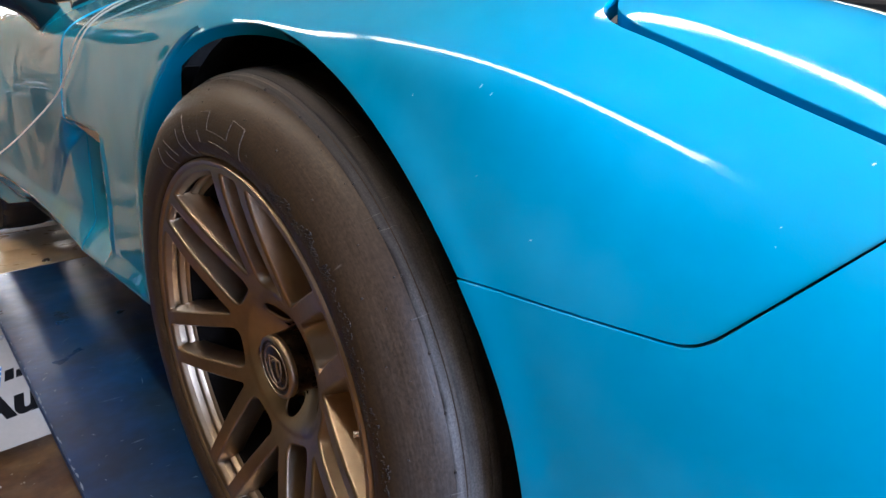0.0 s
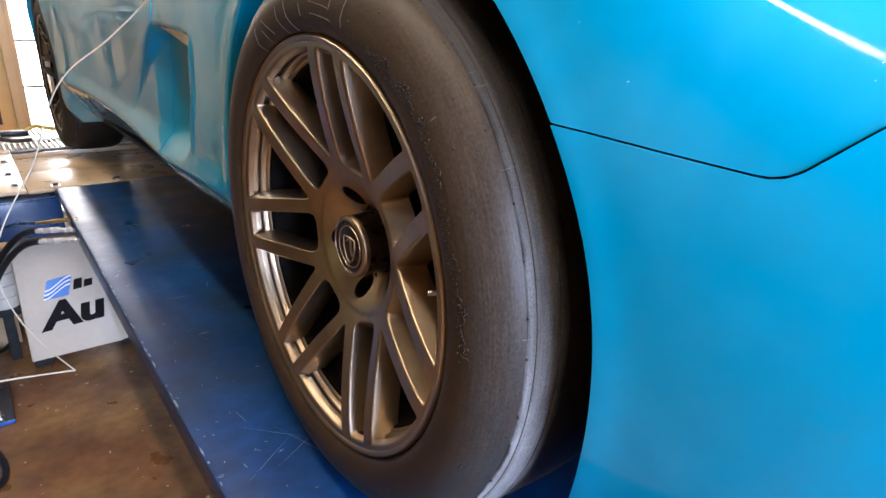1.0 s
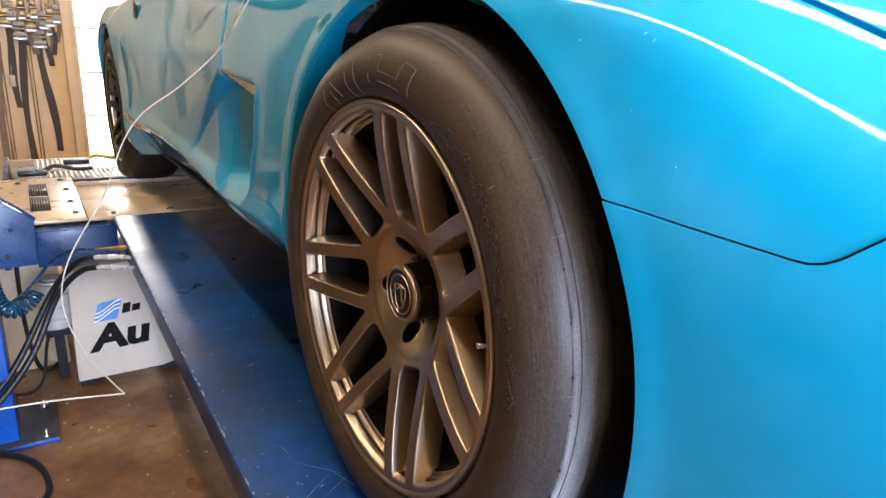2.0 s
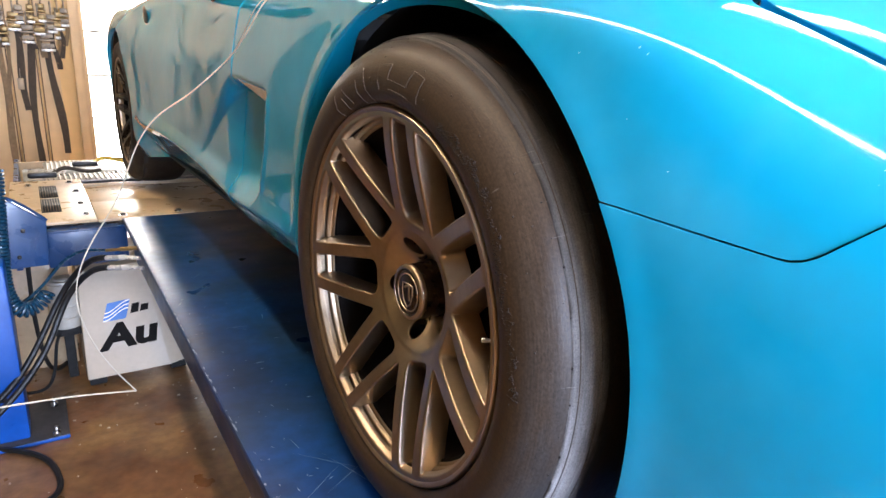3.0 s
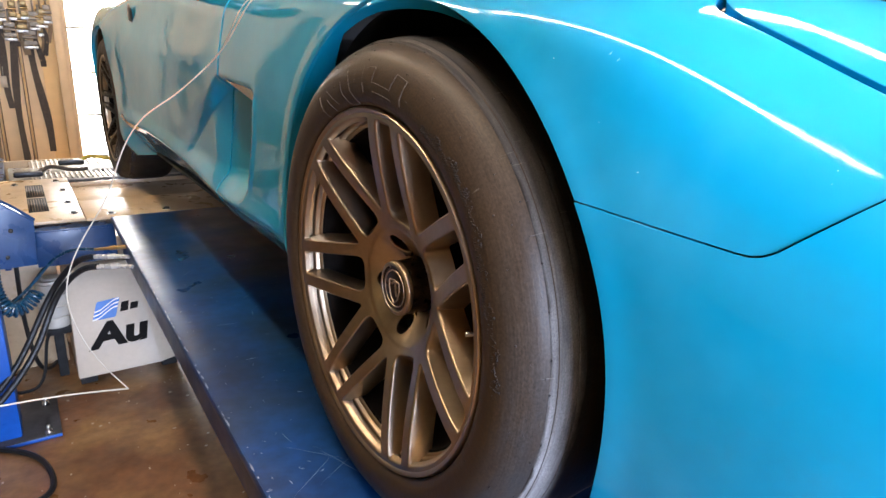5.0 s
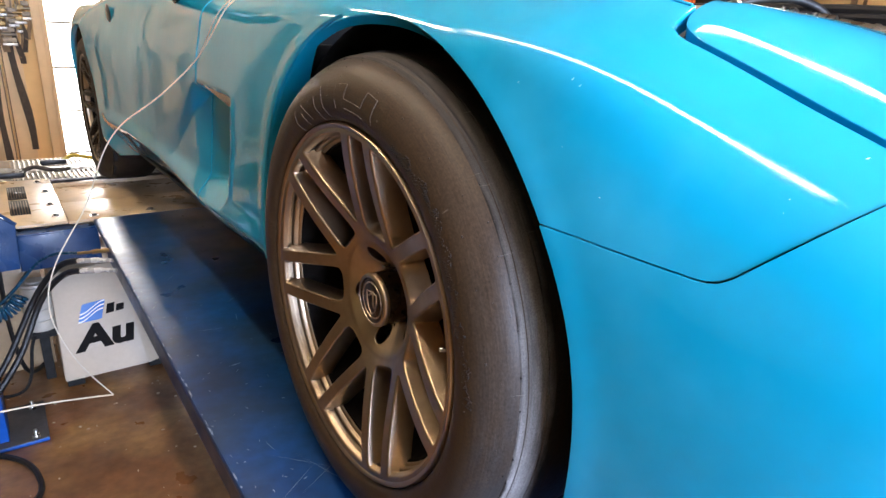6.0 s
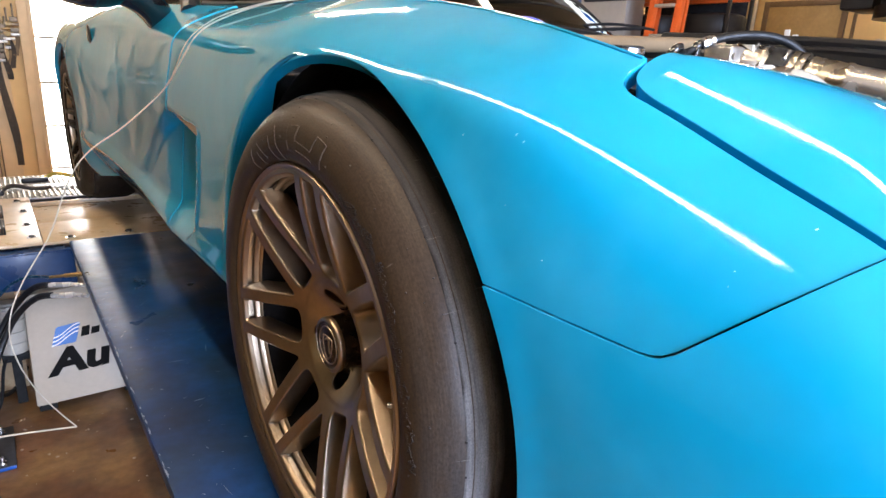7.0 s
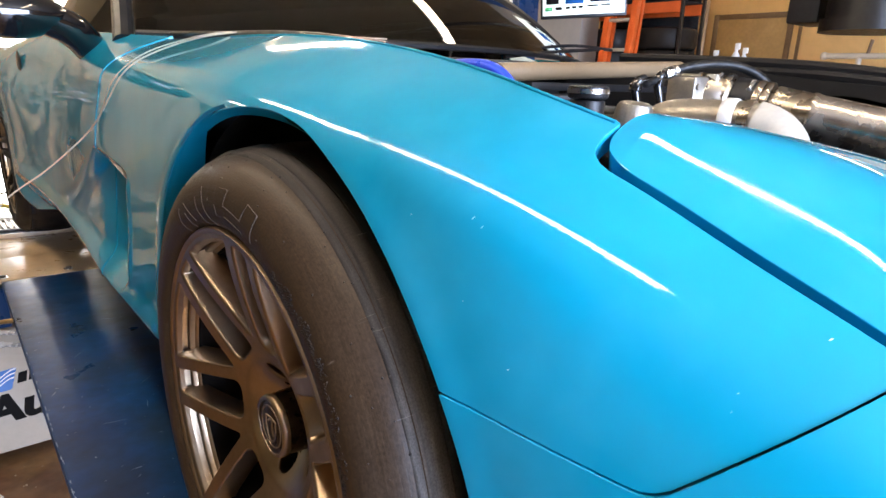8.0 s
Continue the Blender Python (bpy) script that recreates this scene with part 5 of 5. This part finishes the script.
part("fitting", merged(rod((-.112, 1.49, .664), (-.16, 1.51, .660), .0075, seg=6), rod((-.16, 1.51, .660), (-.20, 1.53, .655), .005, seg=12)), BRASS, air, "brass push fitting")
coil = thing("coiled_air_hose", -.45, 1.70, .45, "dark blue coiled air hose hanging on the blue frame", "hose")
axis = curve_points([(-.470, 1.71, .90), (-.482, 1.705, .72), (-.490, 1.70, .58), (-.482, 1.69, .475), (-.450, 1.69, .430), (-.410, 1.695, .440), (-.375, 1.70, .480)], 700)
tang = np.gradient(axis, axis=0)
tang /= np.linalg.norm(tang, axis=1, keepdims=True)
pts = []
for k in range(700):
    s = np.cross(tang[k], (0, 1, 0))
    s /= np.linalg.norm(s)
    u = np.cross(s, tang[k])
    pts.append(axis[k] + .021 * (math.cos(k * .42) * s + math.sin(k * .42) * u))
part("coil", tube(pts, .0052, 1400, 6), COIL_BLUE, coil)
for name, label, line, r in (("power_cord", "black power cord lying on the floor by the frame", [(-.75, 1.66, .012), (-.589, 1.568, .012), (-.465, 1.462, .012), (-.412, 1.32, .012), (-.43, 1.21, .012), (-.52, 1.18, .012), (-.7, 1.22, .012)], .009),
                             ("power_cord", "black cord hanging down behind the blue frame", [(-.425, 1.90, .55), (-.43, 1.93, .38), (-.425, 1.96, .2), (-.40, 2.0, .06), (-.36, 2.1, .012), (-.30, 2.3, .012)], .008),
                             ("power_cord", "black cord trailing from the cabinet over the floor", [(-.30, 2.05, .22), (-.36, 1.98, .20), (-.385, 1.95, .10), (-.42, 1.92, .02), (-.55, 1.95, .012), (-.8, 2.05, .012)], .006),
                             ("power_cord", "thin black cord looping across the wall side", [(-.60, 1.85, .38), (-.48, 1.95, .36), (-.40, 2.0, .40), (-.33, 2.06, .47)], .004)):
    c = thing(name, *line[0], label, "cord", "floor cords")
    part("cord", tube(line, r, 60, 8), HOSE, c)
white = thing("white_cable", .2, 1.1, 1.45, "thin pale cable draped over the fender and hanging down the side", "cable")
part("cable", tube([(.62, .62, 1.485), (.40, .52, 1.478), (.25, .47, 1.472), (.185, .48, 1.464), (.135, .53, 1.448), (.098, .565, 1.430), (.070, .585, 1.412), (.050, .60, 1.390), (.036, .62, 1.360), (.022, .66, 1.320), (.003, .72, 1.276), (-.035, .745, 1.235), (-.074, .77, 1.198), (-.119, .80, 1.161), (-.146, .82, 1.128), (-.182, .84, 1.054), (-.213, .86, .970), (-.262, .87, .888), (-.315, .87, .752), (-.307, .87, .672), (-.276, .87, .585), (-.215, .87, .480)], .0015, 240, 8), CABLE, white)
part("cable", tube([(-.215, .87, .480), (-.26, .88, .482), (-.38, .90, .488), (-.52, .90, .498), (-.9, .95, .55)], .0022, 40, 8), CABLE, white)
part("cable", tube([(.62, .66, 1.485), (.40, .55, 1.479), (.25, .495, 1.473), (.185, .505, 1.466), (.135, .55, 1.450), (.095, .585, 1.432), (.066, .605, 1.411), (.044, .625, 1.385), (.034, .66, 1.35), (.030, .74, 1.30)], .0011, 80, 8), CABLE, white)

# floor grit
rr = random.Random(8)
bm = bmesh.new()
for i in range(170):
    x, y = rr.uniform(-.75, .1), rr.uniform(.5, 2.2)
    bmesh.ops.create_icosphere(bm, subdivisions=1, radius=rr.choice((.0012, .002, .003, .0045)), matrix=Matrix.Translation((x, y, .0008)) @ Matrix.Diagonal((rr.uniform(.6, 1.6), rr.uniform(.6, 1.6), .4, 1)))
tagged(part("floor_grit", bm, CREAM, None, "pale grit and flakes scattered on the floor"), "pale grit and flakes scattered on the floor", "grit", kind="stuff")

# ---- straps on the back wall ----
def strap(x, top, length, width, sway, mat, seed, with_buckle=True):
    t = thing("ratchet_strap", x, Y1, top, "ratchet strap with a metal buckle hanging on the boarded wall", "strap", "wall straps")
    rr = random.Random(seed)
    n = 16
    bm = bmesh.new()
    rows = []
    for k in range(n + 1):
        u = k / n
        cx = x + sway * u + .012 * math.sin(u * 5 + seed)
        y = Y1 - .045 - .012 * math.sin(u * 7 + seed)
        w = width * (1 - .25 * math.sin(u * 4 + seed) ** 2) / 2
        rows.append([bm.verts.new((cx + s * w, y + .006 * s * math.cos(u * 6 + seed) + d, top - u * length)) for s, d in ((-1, 0), (1, 0), (1, -.003), (-1, -.003))])
    for a, b in zip(rows, rows[1:]):
        for q in range(4):
            bm.faces.new((a[q], a[(q + 1) % 4], b[(q + 1) % 4], b[q]))
    bm.faces.new(rows[0])
    bm.faces.new(rows[-1])
    part("webbing", bm, mat, t)
    if with_buckle:
        bk = part("buckle", merged(box((x - width * .75, Y1 - .085, top - .02), (x + width * .75, Y1 - .050, top + .012), .004), rod((x - width * .85, Y1 - .07, top + .035), (x + width * .85, Y1 - .07, top + .035), .011, seg=14), box((x - width * .7, Y1 - .08, top + .05), (x + width * .7, Y1 - .055, top + .085), .005)), BRASS if seed % 2 == 1 else DULL_STEEL, t)
        part("handle", box((x - width * .8, Y1 - .105, top - .045), (x + width * .8, Y1 - .086, top - .025), .004), ZINC, bk)
    hook = part("hook", tube([(x, Y1 - .03, top + .16), (x, Y1 - .07, top + .17), (x, Y1 - .08, top + .13), (x, Y1 - .06, top + .08)], .006, 20, 6), DULL_STEEL, t)


for i, (x, z, l, w, sw, m) in enumerate(((-.50, 1.33, .95, .045, .03, STRAP_TAN), (-.375, 1.40, .60, .050, .02, STRAP_WEB), (-.30, 1.32, .95, .05, -.02, STRAP_WEB), (-.225, 1.38, .20, .045, 0, STRAP_TAN), (-.185, 1.27, .80, .055, .04, STRAP_WEB), (-.10, 1.42, .24, .045, 0, STRAP_WEB), (-.06, 1.45, .18, .035, 0, STRAP_TAN), (-.44, 1.30, .55, .03, -.02, STRAP_TAN), (-.62, 1.38, .8, .05, .02, STRAP_WEB), (-.75, 1.34, .9, .05, .0, STRAP_TAN))):
    strap(x, z, l, w, sw, m, i)
for i, (x, z, l, w, sw, m) in enumerate(((-.34, 1.45, .16, .035, .01, STRAP_TAN), (-.27, 1.46, .22, .030, .0, STRAP_WEB), (-.145, 1.40, .30, .040, .01, STRAP_WEB), (-.20, 1.47, .14, .03, 0, STRAP_TAN), (-.46, 1.44, .20, .035, .0, STRAP_WEB), (-.115, 1.36, .22, .022, -.01, STRAP_TAN))):
    strap(x, z, l, w, sw, m, 20 + i)
tag = thing("paper_tag", -.385, Y1, .98, "pale paper tag tied to a hanging strap", "tag")
part("tag_card", box((-.405, Y1 - .066, .95), (-.365, Y1 - .064, 1.03), 0, None), CREAM, tag)
part("tag_string", rod((-.385, Y1 - .065, 1.03), (-.380, Y1 - .060, 1.10), .0015, seg=6), CABLE, tag)
for i, (x, y) in enumerate(((-.33, 2.83), (-.13, 3.12))):
    lt = thing("tie_down_strap", x, y, RAMP, "black and yellow tie-down strap lying on the roller bed", "strap", "bed straps")
    part("handle", box((x - .07, y - .012, RAMP - .004), (x + .05, y + .018, RAMP + .022), .008), SATIN_BLACK, lt)
    part("webbing", tube([(x + .03, y, RAMP + .012), (x + .09, y + .06, RAMP + .03), (x + .16, y + .02, RAMP + .02), (x + .24, y + .05, RAMP + .015)], .010, 30, 8), YELLOW if i else STRAP_WEB, lt)

# ---- far side of the workshop ----
XW = X1
hatch = thing("wall_hatch", XW, 3.6, 0, "ochre wooden hatch with a brown frame in the wall", "hatch", kind="structure")
part("frame", merged(box((XW - .03, 3.08, 1.2), (XW - .001, 3.15, 2.36), .006), box((XW - .03, 4.09, 1.2), (XW - .001, 4.16, 2.36), .006), box((XW - .03, 3.15, 2.29), (XW - .001, 4.09, 2.36), .006)), BROWN_TRIM, hatch)
part("panel", box((XW - .018, 3.15, 1.2), (XW - .002, 4.09, 2.29), .004), material("ochre_wood_panel", (0.30, 0.19, 0.07), 0.55, 0, 0.15, 3), hatch, "ochre wooden panel")
structure("wall_strip", box((XW - .02, 2.97, 0), (XW - .001, 3.01, TOP), .004), BROWN_TRIM, "dark strip on the far wall", "trim")
pipe = thing("wall_conduit", XW - .05, 4.5, 1.2, "pale conduit pipe running up the far wall", "pipe", kind="structure")
part("conduit", rod((XW - .05, 4.285, .6), (XW - .05, 4.255, TOP), .024, seg=12), CREAM, pipe)

rack = thing("tyre_rack", 6.3, 3.7, 0, "orange and black steel rack stacked with black tyres", "rack")
for x, y in ((6.0, 3.12), (6.42, 3.12), (6.0, 4.62), (6.42, 4.62)):
    part("upright", box((x - .017, y - .017, 0), (x + .017, y + .017, 2.9), .004), SATIN_BLACK, rack)
for z in (.35, 1.15, 2.13):
    for x in (6.0, 6.42):
        part("shelf_beam", box((x - .03, 3.14, z), (x + .03, 4.60, z + .11), .004), ORANGE, rack, "orange shelf beam")
    part("shelf", box((6.0, 3.14, z + .111), (6.42, 4.60, z + .125)), MATT_BLACK, rack)
part("back_sheet", box((6.64, 3.30, .1), (6.66, 4.64, 2.9)), MATT_BLACK, rack)
tyre_profile = [(-.09, .20), (-.11, .23), (-.115, .27), (-.10, .31), (-.07, .325), (.07, .325), (.10, .31), (.115, .27), (.11, .23), (.09, .20)]
first = thing("spare_tyre", 0, 0, 0, "black car tyre stacked on the orange rack", "tyre", "racked tyres")
part("tyre_body", turned(tyre_profile, (0, 0, 0), (0, 0, 1), 32, True), RUBBER, first)
spots = [(6.21, y, z0 + .245 + k * .235) for y in (3.40, 4.12) for z0 in (.36, 1.16) for k in range(3)] + [(6.21, y, 2.38) for y in (3.40, 4.12)]
first.matrix_basis = pose(*spots[0])
for p in spots[1:]:
    copy_thing(first, pose(*p))

ladder = thing("step_ladder", 5.1, 3.0, 0, "orange fibreglass step ladder with pale metal treads", "ladder")
for y in (3.14, 3.44):
    part("rail", box((4.96, y - .035, 0), (5.02, y + .035, 2.5), .006, Matrix.Translation((5.0, 0, 0)) @ pose(0, 0, 0, 0, 6, 0) @ Matrix.Translation((-5.0, 0, 0))), ORANGE, ladder)
    part("rear_rail", box((5.10, y - .02, 0), (5.14, y + .02, 2.45), .006, Matrix.Translation((5.12, 0, 0)) @ pose(0, 0, 0, 0, 5, 0) @ Matrix.Translation((-5.12, 0, 0))), ORANGE, ladder)
for k in range(8):
    z = .3 + k * .28
    part("tread", box((4.97 + .1 * z, 3.17, z), (5.07 + .1 * z, 3.41, z + .03), .004), CREAM, ladder)

lift = thing("lift_post", 4.0, 3.7, 0, "blue two-post lift column with a white strip", "post")
part("column", box((3.9, 3.42, 0), (4.15, 3.80, 3.3), .01), POST_BLUE, lift)
part("cable_cover", box((3.885, 3.50, 0), (3.898, 3.53, 3.3), .002), WHITE, lift)
structure("wall_pier", box((5.3, 3.86, 0), (5.6, 5.0, TOP), .004), GREY_WALL, "grey painted wall pier", "pier")
mon = thing("monitor", 2.7, 1.74, 1.74, "flat monitor showing gauges, hung on a ceiling arm", "monitor")
turn = Matrix.Translation((2.70, 1.74, 1.748)) @ pose(0, 0, 0, 0, 0, -47.5) @ pose(0, 0, 0, 0, -4, 0)
part("bezel", box((-.235, -.012, 0), (.235, .025, .30), .006, turn), SATIN_BLACK, mon)
part("screen", box((-.223, -.0155, .016), (.223, -.0125, .288), 0, turn), SCREEN, mon, "lit screen with gauges")
GREEN = material("green_screen_block", (.1, .5, .2), .4, 0, .05, 5)
for x, w, z, h, m in ((-.17, .035, .115, .04, INK), (-.05, .05, .12, .045, LOGO_BLUE), (-.05, .03, .125, .02, INK), (.11, .075, .11, .030, INK), (.11, .06, .10, .014, LOGO_BLUE), (-.19, .020, .050, .010, GREEN), (-.135, .018, .052, .008, INK), (-.085, .012, .054, .006, INK), (-.05, .012, .055, .006, INK), (-.015, .012, .056, .006, INK), (.05, .03, .060, .004, INK), (.12, .025, .062, .004, INK)):
    part("gauge", box((x - w, -.0168, z - h), (x + w, -.0158, z + h), 0, turn @ Matrix.Translation((0, -.0006 if m is not INK else 0, 0))), m, mon)
part("arm", tube([(2.72, 1.76, 1.95), (2.78, 1.84, 2.15), (2.80, 1.86, 2.6), (2.80, 1.86, TOP)], .025, 30, 10), SATIN_BLACK, mon)

bench = thing("work_bench", 5.7, 2.2, 0, "tan topped work bench along the far side", "bench")
part("bench_top", box((5.3, 1.0, 1.44), (6.0, 2.8, 1.50), .006), PLYWOOD, bench)
for x, y in ((5.36, 1.06), (5.94, 1.06), (5.36, 2.74), (5.94, 2.74)):
    part("leg", box((x - .03, y - .03, 0), (x + .03, y + .03, 1.44), .004), GREY_WALL, bench)
for i, (x, y, h) in enumerate(((5.5, 2.43, .22), (5.5, 2.235, .28), (5.52, 2.17, .24))):
    b = thing("spray_bottle", x, y, 1.50, "white plastic spray bottle on the bench", "bottle", "bench bottles")
    part("bottle", turned([(0, .03), (.005, .036), (h * .6, .036), (h * .75, .014), (h * .8, .014)], (x, y, 1.50), (0, 0, 1), 20), WHITE, b)
    part("trigger", box((x - .012, y - .03, 1.50 + h * .8), (x + .012, y + .014, 1.50 + h), .004), WHITE, b)
    if i == 1:
        part("label_band", turned([(h * .2, .0362), (h * .2, .037), (h * .42, .037), (h * .42, .0362)], (x, y, 1.50), (0, 0, 1), 20, False, False), ORANGE, b)
rig = thing("hanging_drum_unit", 6.4, 1.5, 1.9, "black drum and black casing hung from the ceiling", "drum")
part("casing", box((6.25, 1.90, 2.0), (6.75, 2.18, TOP - .002), .02), SATIN_BLACK, rig)
part("drum", turned([(0, .0), (0, .34), (.03, .37), (1.2, .37), (1.23, .34), (1.23, 0)], (6.4, 1.50, 1.94), (0, 0, 1), 48), SATIN_BLACK, rig)
part("drum_band", turned([(-.02, .36), (-.02, .41), (.09, .41), (.09, .372)], (6.4, 1.50, 1.93), (0, 0, 1), 48), SATIN_BLACK, rig)
part("hanger", rod((6.4, 1.5, 3.17), (6.4, 1.5, TOP), .05, seg=16), SATIN_BLACK, rig)
gas = thing("pipe_rail", 5.2, 1.4, 0, "pale pipe rail with a brown valve stem", "pipe")
part("rail", rod((5.2, .2, 1.655), (5.2, 1.38, 1.655), .022, seg=14), CREAM, gas)
part("end_ball", turned([(-.03, 0), (-.02, .025), (0, .032), (.02, .025), (.03, 0)], (5.2, 1.39, 1.655), (0, 1, 0), 16), CREAM, gas)
part("post", rod((5.2, 1.15, 0), (5.2, 1.15, 1.655), .02, seg=12), CREAM, gas)
part("valve", rod((5.2, 1.10, 1.66), (5.2, 1.085, 1.77), .012, seg=12), BROWN_TRIM, gas)

# ---- unseen things added beside the back wall for the car doors to mirror ----
LOCKER = material("grey_green_locker_paint", (0.13, 0.16, 0.13), 0.45, 0.1, 0.12, 5, bump=0.03, bump_scale=80)
# a locker added out of view, so the car's side reflects something dark
locker = thing("reflection_locker", -2.0, 4.75, 0, "unseen grey-green locker, added to darken the car's reflections", "locker")
part("body", box((-3.0, 4.52, .06), (-1.28, 4.95, 2.05), .008), LOCKER, locker)
for k in range(4):
    d = part("door", box((-2.995 + k * .43, 4.498, .10), (-2.575 + k * .43, 4.519, 2.01), .005), LOCKER, locker)
    part("handle", box((-2.62 + k * .43, 4.478, 1.0), (-2.60 + k * .43, 4.4975, 1.14), .004), STEEL, d)
for x in (-2.95, -1.33):
    part("foot", box((x - .03, 4.55, 0), (x + .03, 4.92, .06), .004), SATIN_BLACK, locker)
cart = thing("steel_cart", -.95, 4.3, 0, "grey steel cart with a pale tray standing by the wall", "cart")
part("tray", merged(box((-1.22, 4.05, .42), (-.78, 4.55, .45), .005), box((-1.22, 4.05, .451), (-1.20, 4.55, .52), .004), box((-.80, 4.05, .451), (-.78, 4.55, .52), .004)), CREAM, cart, "pale tray")
part("lower_shelf", box((-1.22, 4.05, .18), (-.78, 4.55, .21), .005), PLATE_DARK, cart)
for x in (-1.20, -.80):
    for y in (4.08, 4.52):
        part("leg", box((x - .015, y - .015, 0), (x + .015, y + .015, .419), .003), PLATE_DARK, cart)
sling = thing("lifting_sling", -.98, 4.95, 1.1, "yellow webbing sling hanging on the boarded wall", "strap")
part("webbing", tube([(-.98, 4.94, 1.09), (-.97, 4.935, .95), (-.92, 4.935, .78), (-.84, 4.935, .58)], .034, 30, 8), YELLOW, sling)
part("hook", rod((-.98, 4.89, 1.10), (-.98, 4.977, 1.10), .008, seg=10), STEEL, sling)
